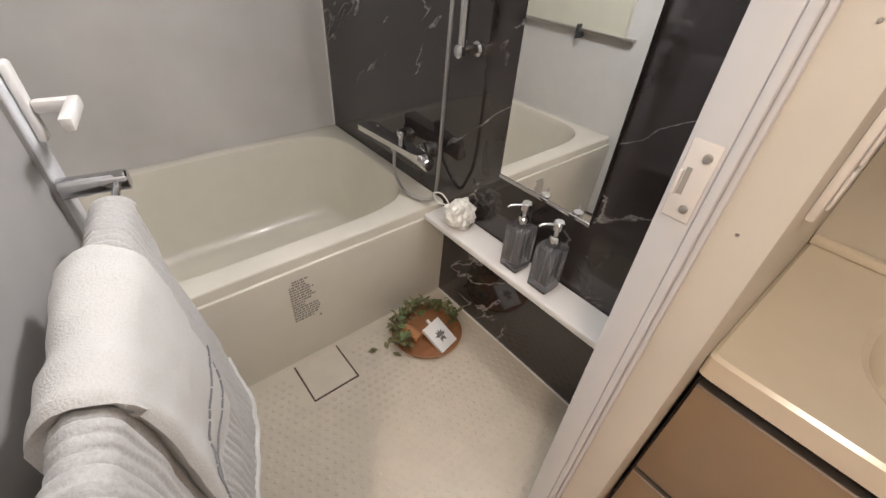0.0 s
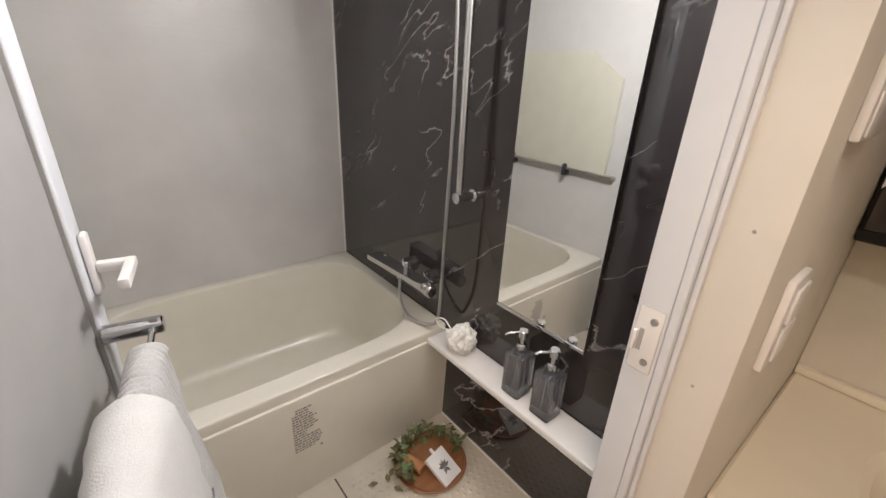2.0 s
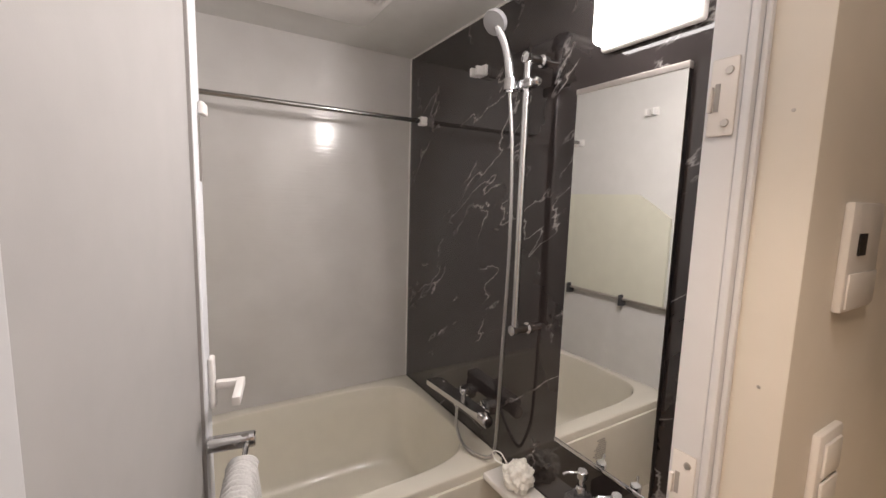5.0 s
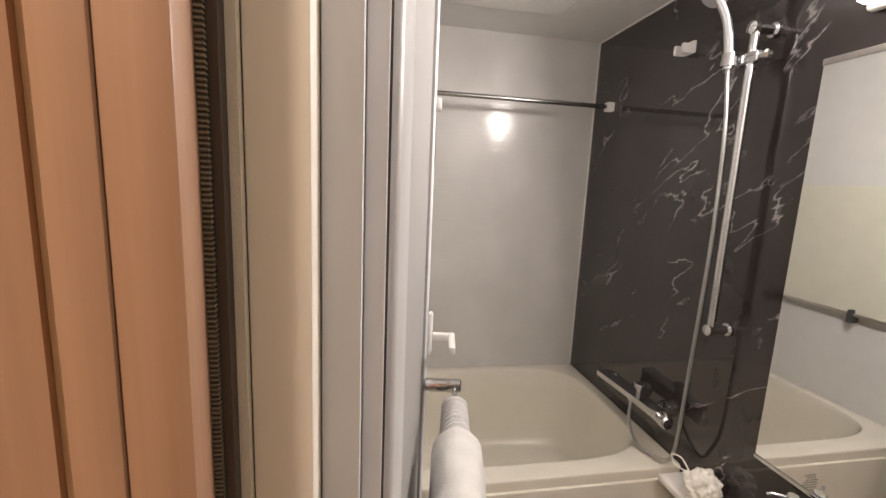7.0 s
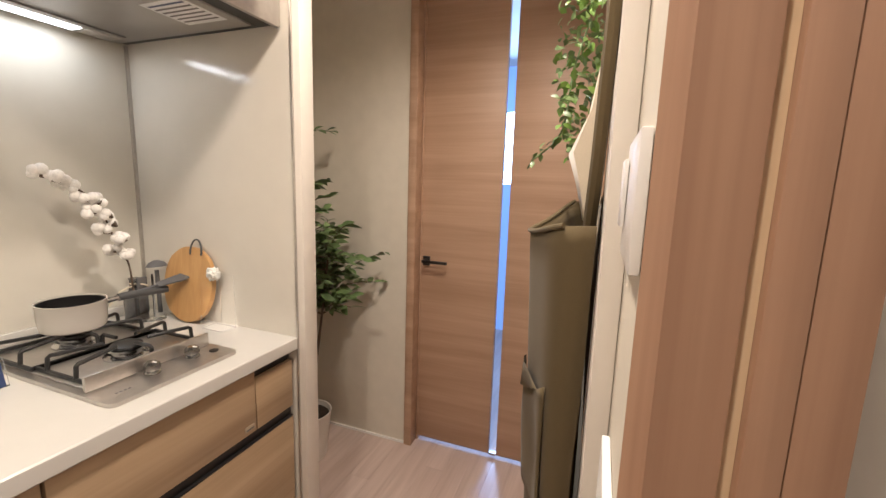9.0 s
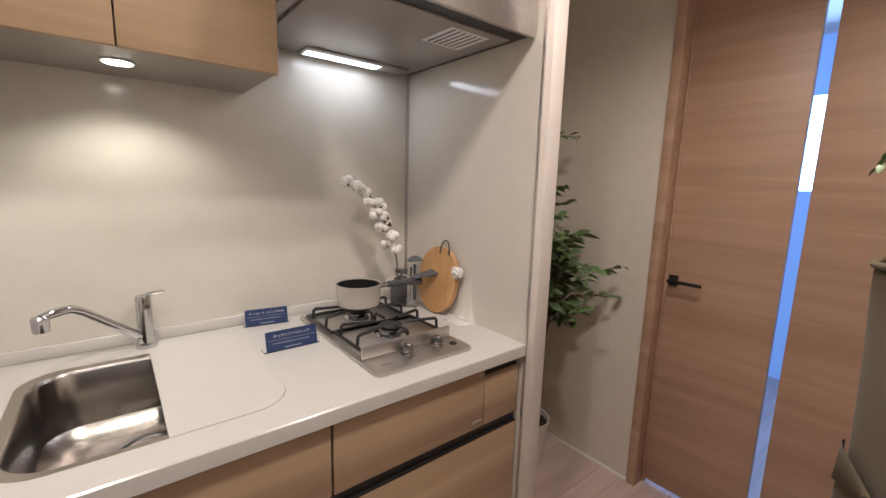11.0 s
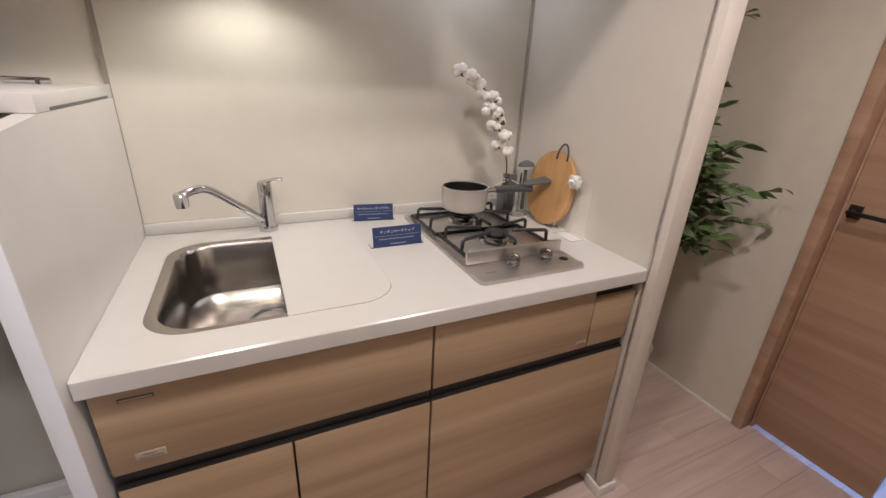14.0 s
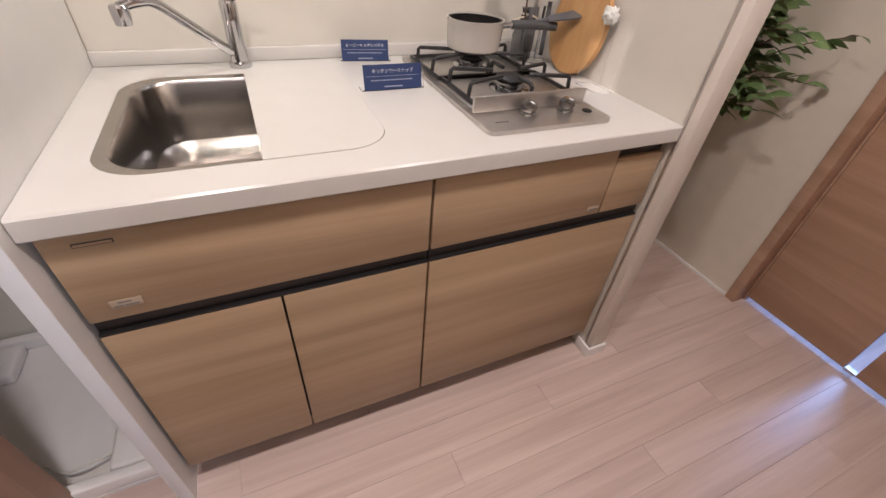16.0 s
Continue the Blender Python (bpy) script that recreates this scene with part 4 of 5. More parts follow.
# ---- washroom things ----
def vanity():
    t = thing("vanity_cabinet", (1.18, -0.35, 0), "taupe vanity cabinet with black grip rails", "cabinet")
    part("body", box(0.977, 1.444, -0.80, 0.084, 0.08, 0.600), M_BLACK, t)
    for z0, z1 in ((0.392, 0.675), (0.10, 0.372)):
        d = part("drawer", box(0.957, 0.9765, -0.797, 0.079, z0, z1, 0.002), M_VANFRONT, t, "glossy taupe drawer front")
        part("edge", box(0.956, 0.9765, -0.797, 0.079, z1 + 0.0005, z1 + 0.006, 0.001), M_STEEL, d)
    part("top_rail", box(0.977, 0.997, -0.80, 0.084, 0.6005, 0.7075), M_BLACK, t)
    c = thing("washbasin_counter", (1.18, -0.35, 0.70), "ivory moulded vanity counter with basin", "counter")
    x0, x1, y0, y1 = 0.948, 1.444, -0.81, 0.0893
    cx, cy = 1.205, -0.36
    loops = [(oval((x0 + x1) / 2, (y0 + y1) / 2, (x1 - x0) / 2, (y1 - y0) / 2, 60, 72), 0.708), (oval((x0 + x1) / 2, (y0 + y1) / 2, (x1 - x0) / 2, (y1 - y0) / 2, 60, 72), 0.748),
             (oval((x0 + x1) / 2, (y0 + y1) / 2, (x1 - x0) / 2 - 0.006, (y1 - y0) / 2 - 0.006, 60, 72), 0.754),
             (oval(cx, cy, 0.205, 0.305, 2.6, 72), 0.751), (oval(cx, cy, 0.19, 0.29, 2.6, 72), 0.742), (oval(cx, cy, 0.15, 0.24, 2.5, 72), 0.66), (oval(cx, cy, 0.08, 0.14, 2.3, 72), 0.62)]
    bm = bmesh.new()
    rings = [[bm.verts.new((*p, z)) for p in lp] for lp, z in loops]
    for a, b in zip(rings, rings[1:]):
        bridge(bm, a, b)
    bm.faces.new(rings[-1])
    part("basin", bm, M_VANITY, c, smooth=24)
    part("upstand", box(1.425, 1.444, -0.81, 0.089, 0.7545, 0.775, 0.004), M_VANITY, c)
    k = thing("mirror_cabinet", (1.40, -0.35, 1.15), "dark mirror cabinet on the washroom wall", "cabinet")
    part("body", box(1.372, 1.444, -0.80, 0.0885, 1.08, 1.90, 0.003), M_BLACK, k)
    part("mirror_door", box(1.366, 1.3715, -0.795, 0.080, 1.105, 1.895), plain("smoky_mirror", (0.10, 0.09, 0.085), 0.06, 0.6), k, "smoky dark mirror door")
    part("frame_rail", box(1.364, 1.3715, -0.80, 0.0885, 1.085, 1.104, 0.002), M_BLACK, k)
    kn = part("clip", prism([(0.082, 1.232), (0.052, 1.215), (0.082, 1.180)], 0, 1.352, 1.3655), M_WHITE, k, "white triangular clip")
    part("clip_screw", lathe([(0.006, 0), (0.004, 0.002)], (1.352, 0.073, 1.210), 10, (-1, 0, 0)), M_STEEL, kn)


def wall_control(name, x0, x1, z0, z1, label):
    t = thing(name, ((x0 + x1) / 2, 0.089, z0), label, "switch")
    b = part("plate", box(x0, x1, 0.0805, 0.0898, z0, z1, 0.003), M_WHITE, t)
    return t, b


vanity()
ctl, _ = wall_control("bath_controller", 0.888, 0.990, 1.285, 1.410, "white bathroom controller panel on the cream wall")
part("display", box(0.912, 0.936, 0.0788, 0.0803, 1.350, 1.375), M_BLACK, ctl, "small black display")
part("flap", box(0.893, 0.985, 0.0780, 0.0803, 1.290, 1.330, 0.001), M_WHITE, ctl)
sw, _ = wall_control("light_switch", 0.889, 0.962, 1.020, 1.138, "white double switch plate on the cream wall")
part("rocker", box(0.900, 0.951, 0.0765, 0.0803, 1.083, 1.126, 0.002), M_WHITE, sw)
part("rocker", box(0.900, 0.951, 0.0765, 0.0803, 1.033, 1.077, 0.002), M_WHITE, sw)
for y, z in ((0.115, 1.50), (0.12, 1.02), (0.115, 1.205)):
    solo("wall_screw", lathe([(0.002, 0), (0.0018, 0.0006), (0.0008, 0.0008)], (0.7998, y, z), 10, (-1, 0, 0)), M_STEEL, "small steel screw in the cream door jamb", "screw", "screws in the jamb")


# ---- kitchen ----
CX, CZ, FX = -0.922, 0.868, -0.939
KY0, KY1, KB = -0.4445, 0.8325, -1.6145


def worktop():
    t = thing("worktop", (-1.27, 0.19, CZ - 0.04), "white artificial marble worktop with upstand", "worktop")
    sink = rounded(-1.50, -1.008, -0.372, 0.135, 0.09, 7)
    outer = rounded(KB, CX, KY0, KY1, 0.003, 7)
    bm = bmesh.new()
    def loop(pts, z, dx=0.0):
        return [bm.verts.new((x - (dx if x > -1.0 else 0), y, z)) for x, y in pts]
    levels = [(CZ - 0.040, 0.004), (CZ - 0.036, 0.0), (CZ - 0.012, 0.0), (CZ - 0.003, 0.001), (CZ, 0.005)]
    outs = [loop(outer, z, dx) for z, dx in levels]
    for a, b in zip(outs, outs[1:]):
        bridge(bm, a, b)
    top, low = loop(sink, CZ, 0.0), loop(sink, CZ - 0.04, 0.0)
    bridge(bm, outs[-1], top)
    bridge(bm, top, low)
    bridge(bm, low, outs[0])
    part("slab", bm, M_COUNTER, t, smooth=30)
    part("upstand", box(KB, -1.600, KY0, KY1, CZ + 0.0005, 0.903, 0.003), M_COUNTER, t)
    b = thing("kitchen_sink", (-1.25, -0.12, 0.68), "brushed stainless steel sink set in the worktop", "sink")
    bm = bmesh.new()
    def sk(inset, z, r):
        return [bm.verts.new((x, y, z)) for x, y in rounded(-1.50 + inset, -1.008 - inset, -0.372 + inset, 0.135 - inset, r, 7)]
    rings = [sk(0.0005, CZ - 0.001, 0.09), sk(0.020, CZ - 0.003, 0.085), sk(0.025, CZ - 0.010, 0.085), sk(0.034, CZ - 0.15, 0.08), sk(0.065, CZ - 0.178, 0.06), sk(0.11, CZ - 0.183, 0.05)]
    for p, q in zip(rings, rings[1:]):
        bridge(bm, p, q)
    bm.faces.new(rings[-1])
    part("bowl", bm, M_SINKSTEEL, b, smooth=40)
    dr = part("drain", lathe([(0.075, 0), (0.07, 0.006), (0.058, 0.007), (0.055, 0.003), (0.03, 0.002)], (-1.31, -0.14, CZ - 0.1825), 28), M_CHROME, b, "round chrome drain")
    part("strainer", lathe([(0.045, 0), (0.04, 0.006), (0.01, 0.008)], (-1.31, -0.14, CZ - 0.178), 24), M_STEEL, dr)
    lid = solo("sink_board", prism([p for p in rounded(-1.4988, -1.0092, -0.24, 0.1338, 0.089, 7) if p[1] > -0.10] + [(-1.4988, -0.110), (-1.0092, -0.110)], 2, CZ - 0.008, CZ + 0.0015), M_COUNTER, "white sink cover board laid over half the sink", "sink cover")


def faucet():
    t = thing("kitchen_tap", (-1.560, -0.112, CZ), "chrome single-lever kitchen tap with swivel spout", "tap")
    part("body", lathe([(0.028, 0.0005), (0.028, 0.012), (0.0215, 0.016), (0.0200, 0.11), (0.0205, 0.148), (0.017, 0.155)], (-1.560, -0.112, CZ), 24), M_CHROME, t)
    part("lever", tube([(-1.560, -0.112, 1.020), (-1.548, -0.085, 1.030), (-1.535, -0.062, 1.033)], 0.005, 10), M_CHROME, t)
    part("spout", tube(curve_pts([(-1.552, -0.125, 0.905), (-1.50, -0.195, 0.975), (-1.455, -0.25, 1.030), (-1.43, -0.283, 1.037), (-1.412, -0.31, 1.031)], 7), 0.011, 14), M_CHROME, t)
    part("nozzle", lathe([(0.0155, 0), (0.017, 0.014), (0.0175, 0.032), (0.014, 0.037)], (-1.41, -0.312, 1.000), 18), M_CHROME, t)


def cabinets():
    def front(parent, y0, y1, z0, z1, name="drawer"):
        return part(name, box(FX - 0.018, FX, y0, y1, z0, z1, 0.0015), M_OAK, parent, "light oak veneer front")
    sinkc = thing("base_cabinet", (-1.27, -0.13, 0), "oak-fronted sink base cabinet under the worktop", "cabinet", "kitchen base cabinets")
    part("body", box(-1.6, FX - 0.030, -0.440, 0.188, 0.09, 0.600), M_BLACK, sinkc)
    d = front(sinkc, -0.436, 0.1865, 0.640, 0.820)
    part("badge", box(FX + 0.0003, FX + 0.002, -0.395, -0.348, 0.664, 0.682, 0.0005), M_BADGE, d, "small silver sticker")
    for ya, yb, za in ((-0.383, -0.363, 0.6755), (-0.390, -0.377, 0.668), (-0.375, -0.353, 0.668)):
        part("badge_print", box(FX + 0.002, FX + 0.0026, ya, yb, za, za + 0.0025), M_GREYINK, d)
    slot = part("vent_slot", box(FX + 0.0003, FX + 0.002, -0.397, -0.344, 0.798, 0.806, 0.0008), M_DARKGREY, d, "narrow dark vent slot")
    part("slot_infill", box(FX + 0.0022, FX + 0.0026, -0.395, -0.346, 0.7998, 0.8042), M_OAK, slot, "oak infill of the slot")
    front(sinkc, -0.436, -0.133, 0.092, 0.602, "door")
    front(sinkc, -0.128, 0.1865, 0.092, 0.602, "door")
    stovec = thing("base_cabinet", (-1.27, 0.51, 0), "oak-fronted stove base cabinet with black grips", "cabinet", "kitchen base cabinets")
    part("body", box(-1.6, FX - 0.030, 0.190, 0.826, 0.09, 0.600), M_BLACK, stovec)
    d2 = front(stovec, 0.1925, 0.6705, 0.640, 0.820)
    part("badge", box(FX + 0.0003, FX + 0.002, 0.628, 0.662, 0.652, 0.668, 0.0005), M_BADGE, d2, "small white sticker")
    part("badge_print", box(FX + 0.002, FX + 0.0026, 0.632, 0.658, 0.656, 0.660), M_GREYINK, d2)
    front(stovec, 0.674, 0.823, 0.640, 0.796, "small_drawer")
    part("small_grip", box(FX - 0.024, FX - 0.012, 0.674, 0.823, 0.7965, 0.826), M_BLACK, stovec, "black recessed grip")
    front(stovec, 0.1925, 0.823, 0.092, 0.602, "door")
    for c, y0, y1 in ((sinkc, -0.436, 0.188), (stovec, 0.191, 0.823)):
        g = part("grip_rail", box(FX - 0.028, FX - 0.010, y0, y1, 0.6025, 0.6395), M_BLACK, c, "black grip rail")
        part("grip_lip", box(FX - 0.018, FX - 0.0005, y0, y1, 0.6025, 0.608, 0.001), M_BLACK, g)
        part("kick_plate", box(FX - 0.075, FX - 0.063, y0 - 0.004, y1 + 0.004, 0.0, 0.089), M_VANFRONT, c, "recessed kick plate")
        part("upper_body", box(-1.6, FX - 0.0285, y0 - 0.003, y1 + 0.003, 0.6005, CZ - 0.20), M_BLACK, c)
        part("upper_frame", box(FX - 0.0275, FX - 0.0185, y0 - 0.003, y1 + 0.003, 0.642, CZ - 0.0405), M_BLACK, c)
    p = thing("end_panel", (-1.25, -0.46, 0), "white end panel with a curved top beside the worktop", "panel")
    arc = [(-0.896, 0.0), (-0.896, 1.150)]
    for i in range(1, 9):
        a = radians(90 * i / 8)
        arc.append((-1.005 + 0.109 * math.cos(a), 1.150 + 0.09 * math.sin(a)))
    arc += [(-1.12, 1.2495), (KB, 1.2495), (KB, 0.0)]
    part("board", prism(arc, 1, -0.475, -0.4455), M_ENDPANEL, p)
    part("edge_band", box(-0.8958, -0.8945, -0.4745, -0.446, 0.0, 1.149, 0.0005), M_FRAME, p, "slim white edge band")
    part("foot_cap", box(-0.8955, -0.8935, -0.476, -0.4445, 0.0005, 0.012), M_WHITE, p)
    s = thing("niche_shelf", (-1.36, -0.78, 1.25), "white shelf board over the appliance niche", "shelf")
    part("board", box(KB, -1.125, -1.0995, -0.446, 1.250, 1.281, 0.002), M_ENDPANEL, s)
    part("slot", box(-1.56, -1.18, -0.4458, -0.4450, 1.2505, 1.256), M_GREYINK, s)
    u = thing("wall_cabinet", (-1.43, -0.13, 1.632), "oak-fronted wall cabinet over the sink", "cabinet")
    part("body", box(KB, -1.276, -1.0, 0.196, 1.632, 2.25), M_HOODDARK, u, "grey cabinet underside")
    for y0, y1 in ((-0.80, -0.475), (-0.472, -0.131), (-0.128, 0.196)):
        part("door", box(-1.2755, -1.252, y0, y1, 1.628, 2.25, 0.002), M_OAK, u, "light oak veneer door")
    dl = part("downlight", lathe([(0.036, 0), (0.036, 0.003), (0.031, 0.004)], (-1.42, -0.125, 1.6315), 28, (0, 0, -1)), M_WHITE, u, "lit round downlight")
    part("lens", lathe([(0.030, 0), (0.028, 0.0015)], (-1.42, -0.125, 1.6273), 24, (0, 0, -1)), M_GLOWSINK, dl)
    tr = shell("trim_wall_joint", box(KB, -1.608, -0.4565, -0.4445, 0.9035, 1.6315), M_JOINT, "grey vertical joint strip on the kitchen wall", "trim")


def range_hood():
    t = thing("range_hood", (-1.28, 0.52, 1.79), "grey slim range hood over the stove", "range hood")
    part("body", box(KB, -0.968, 0.200, 0.828, 1.800, 2.25, 0.002), M_STEEL, t)
    part("rim", box(-0.9675, -0.953, 0.198, 0.8285, 1.785, 1.90, 0.003), M_STEEL, t)
    part("underside", box(-1.60, -1.03, 0.235, 0.800, 1.788, 1.7995, 0.003), M_HOODDARK, t, "grey rectifier plate")
    part("dark_slot", box(-1.0295, -0.9705, 0.21, 0.825, 1.7935, 1.7995), M_BLACK, t, "black suction gap")
    part("dark_slot_side", box(-1.60, -1.03, 0.8005, 0.826, 1.7935, 1.7995), M_BLACK, t, "black suction gap")
    l = part("light_bezel", box(-1.590, -1.500, 0.365, 0.760, 1.783, 1.7878, 0.002), M_HOODDARK, t)
    part("light", box(-1.578, -1.528, 0.378, 0.655, 1.780, 1.7828, 0.001), M_GLOWHOOD, l, "lit hood light strip")
    part("light_cover", box(-1.580, -1.515, 0.665, 0.755, 1.781, 1.7828, 0.001), M_STEEL, l)
    lab = part("label", box(-1.20, -1.055, 0.60, 0.74, 1.7865, 1.7878), M_INK, t, "printed notice label")
    for k in range(6):
        part("label_row", box(-1.19, -1.065, 0.615 + 0.02 * k, 0.622 + 0.02 * k, 1.7858, 1.7864), M_NAVY if k == 0 else M_GREYINK, lab)


def stove():
    t = thing("gas_stove", (-1.27, 0.5, CZ), "stainless two-burner gas stove with black grates", "stove")
    part("top_plate", prism(rounded(-1.56, -0.990, 0.335, 0.667, 0.018, 5), 2, CZ + 0.0005, CZ + 0.010), M_STEEL, t)
    part("pan_tray", box(-1.545, -1.125, 0.352, 0.650, CZ + 0.0105, CZ + 0.014, 0.002), M_STEEL, t)
    part("splash_plate", box(-1.102, -1.092, 0.345, 0.657, CZ + 0.0105, CZ + 0.047, 0.002), M_STEEL, t)
    for y in (0.472, 0.580):
        k = part("knob", lathe([(0.018, 0), (0.019, 0.003), (0.015, 0.006), (0.019, 0.014), (0.0175, 0.024), (0.011, 0.029)], (-1.062, y, CZ + 0.0105), 20), M_KNOB, t, "smoky grey control knob")
        part("knob_mark", box(-1.058, -1.045, y - 0.002, y + 0.002, CZ + 0.0395, CZ + 0.041), M_INK, k)
    part("battery_cap", lathe([(0.012, 0), (0.012, 0.002)], (-1.045, 0.632, CZ + 0.0102), 18), M_BLACK, t)
    for k in range(4):
        part("marking", box(-1.036, -1.031, 0.37 + 0.009 * k, 0.376 + 0.009 * k, CZ + 0.0101, CZ + 0.0106), M_GREYINK, t)
    for bx, by in ((-1.415, 0.500), (-1.215, 0.510)):
        b = part("burner", lathe([(0.052, 0), (0.052, 0.004), (0.034, 0.008), (0.033, 0.016), (0.040, 0.018), (0.040, 0.023), (0.034, 0.025)], (bx, by, CZ + 0.0145), 28), M_CHROME, t, "chrome burner ring")
        part("burner_cap", lathe([(0.034, 0), (0.037, 0.006), (0.030, 0.010), (0.008, 0.013)], (bx, by, CZ + 0.040), 28), M_IRON, b, "black burner cap")
        g = part("grate", box(bx - 0.105, bx + 0.105, by - 0.150, by - 0.142, CZ + 0.0145, CZ + 0.0245, 0.002), M_IRON, t, "black cast-iron grate")
        part("grate_side", box(bx - 0.105, bx + 0.105, by + 0.142, by + 0.150, CZ + 0.0145, CZ + 0.0245, 0.002), M_IRON, g)
        for s in (-1, 1):
            part("grate_cross", box(bx + s * 0.1 - 0.005, bx + s * 0.1 + 0.005, by - 0.1415, by + 0.1415, CZ + 0.0145, CZ + 0.0245, 0.002), M_IRON, g)
        for s in (-1, 1):
            for dx in (-0.055, 0.055):
                pts = [(bx + dx, by + s * 0.146, CZ + 0.02), (bx + dx, by + s * 0.143, CZ + 0.052), (bx + dx, by + s * 0.138, CZ + 0.056), (bx + dx * 0.45, by + s * 0.040, CZ + 0.056)]
                part("grate_arm", tube(pts, 0.0052, 8), M_IRON, g)
        for s in (-1, 1):
            pts = [(bx + s * 0.10, by, CZ + 0.02), (bx + s * 0.098, by, CZ + 0.052), (bx + s * 0.092, by, CZ + 0.056), (bx + s * 0.040, by, CZ + 0.056)]
            part("grate_arm", tube(pts, 0.0052, 8), M_IRON, g)


def saucepan():
    x, y, z = -1.415, 0.500, CZ + 0.0615
    t = thing("saucepan", (x, y, z), "beige enamel saucepan with black handle on the rear burner", "saucepan")
    part("pot", lathe([(0.064, 0.0), (0.073, 0.006), (0.0765, 0.03), (0.078, 0.078), (0.0795, 0.080), (0.0755, 0.080), (0.073, 0.03), (0.064, 0.006)], (x, y, z), 40), M_PAN, t)
    part("inside", lathe([(0.0745, 0.076), (0.0725, 0.030), (0.063, 0.0075), (0.01, 0.007)], (x, y, z), 40, open_start=True), M_BLACK, t, "black non-stick lining")
    d = Vector((0.12, 1.0, 0)).normalized()
    p0 = Vector((x, y, z + 0.060)) + d * 0.077
    part("ferrule", tube([p0, p0 + d * 0.035 + Vector((0, 0, 0.003))], 0.0085, 12), M_CHROME, t)
    part("handle", tube(curve_pts([p0 + d * 0.035 + Vector((0, 0, 0.003)), p0 + d * 0.08 + Vector((0, 0, 0.004)), p0 + d * 0.15 + Vector((0, 0, 0.001)), p0 + d * 0.175], 5), 0.012, 12), M_DARKGREY, t, "black handle")


def board_and_tools():
    t = thing("cutting_board", (-1.385, 0.80, CZ), "oval wooden cutting board with wire loop leaning on the panel", "cutting board")
    bm = prism(oval(0, 0.128, 0.112, 0.128, 2.2, 40), 1, -0.008, 0.008)
    bmesh.ops.bevel(bm, geom=[e for e in bm.edges if abs(e.verts[0].co.y - e.verts[1].co.y) < 1e-5], offset=0.003, segments=2, affect="EDGES")
    m = Matrix.Translation((-1.350, 0.788, CZ + 0.003)) @ Euler((radians(-8), 0, radians(0))).to_matrix().to_4x4()
    bmesh.ops.transform(bm, matrix=m, verts=bm.verts)
    part("board", bm, M_BAMBOO, t)
    lp = [m @ Vector((0.026 * math.cos(a) + 0.03, -0.010, 0.238 + 0.045 * math.sin(a))) for a in [radians(k) for k in range(-10, 191, 20)]]
    part("wire_loop", tube(lp, 0.003, 8), M_DARKGREY, t, "dark wire loop")
    s = thing("utensil_stand", (-1.49, 0.80, CZ), "clear stand holding grey kitchen utensils", "utensil stand")
    part("stand_base", lathe([(0.034, 0.0005), (0.034, 0.008), (0.030, 0.01)], (-1.475, 0.765, CZ), 24), M_ACRYL, s)
    part("stand_pole", tube([(-1.475, 0.765, CZ + 0.010), (-1.475, 0.765, CZ + 0.16)], 0.004, 8), M_CHROME, s)
    la = part("ladle", tube([(-1.475, 0.785, CZ + 0.02), (-1.475, 0.782, CZ + 0.17)], 0.007, 10), M_GREYTOOL, s, "grey ladle")
    part("ladle_bowl", lathe([(0.008, 0), (0.024, 0.008), (0.033, 0.022), (0.031, 0.022), (0.02, 0.012)], (-1.475, 0.782, CZ + 0.205), 20, (0.1, 0, -1)), M_GREYTOOL, la)
    part("server", box(-1.482, -1.474, 0.715, 0.748, CZ + 0.03, CZ + 0.155, 0.003), M_GREYTOOL, s, "grey server")
    sp = thing("turner", (-1.40, 0.72, CZ + 0.15), "grey slotted turner resting across the pan handle", "utensil")
    m2 = Matrix.Translation((-1.375, 0.765, CZ + 0.150)) @ Euler((radians(12), radians(-12), radians(70))).to_matrix().to_4x4()
    blade = prism([(-0.045, -0.016), (0.035, -0.026), (0.045, -0.018), (0.045, 0.018), (0.035, 0.026), (-0.045, 0.016)], 2, -0.002, 0.002)
    bmesh.ops.transform(blade, matrix=m2, verts=blade.verts)
    part("blade", blade, M_GREYTOOL, sp)
    shaft = tube([m2 @ Vector((-0.044, 0, 0)), m2 @ Vector((-0.14, 0, -0.004))], 0.005, 10)
    part("shaft", shaft, M_GREYTOOL, sp)
    b = thing("acrylic_holder", (-1.20, 0.79, CZ), "clear acrylic holder with a crumpled white wrap", "holder")
    x0, x1, y0, y1 = -1.258, -1.165, 0.765, 0.822
    for a in ((x0, x1, y0, y0 + 0.003), (x0, x1, y1 - 0.003, y1), (x0, x0 + 0.003, y0 + 0.0031, y1 - 0.0031), (x1 - 0.003, x1, y0 + 0.0031, y1 - 0.0031)):
        part("side", box(*a, CZ + 0.0005, CZ + 0.175), M_ACRYL, b)
    bm = bmesh.new()
    bmesh.ops.create_icosphere(bm, subdivisions=4, radius=0.03)
    for v in bm.verts:
        dd = v.co.normalized()
        v.co = dd * (0.018 + 0.012 * noise.noise(dd * 3) + 0.006 * noise.noise(dd * 9))
    bmesh.ops.translate(bm, vec=(-1.225, 0.795, CZ + 0.180), verts=bm.verts)
    part("wrap", bm, M_NET, b, "crumpled white wrap", smooth=180)


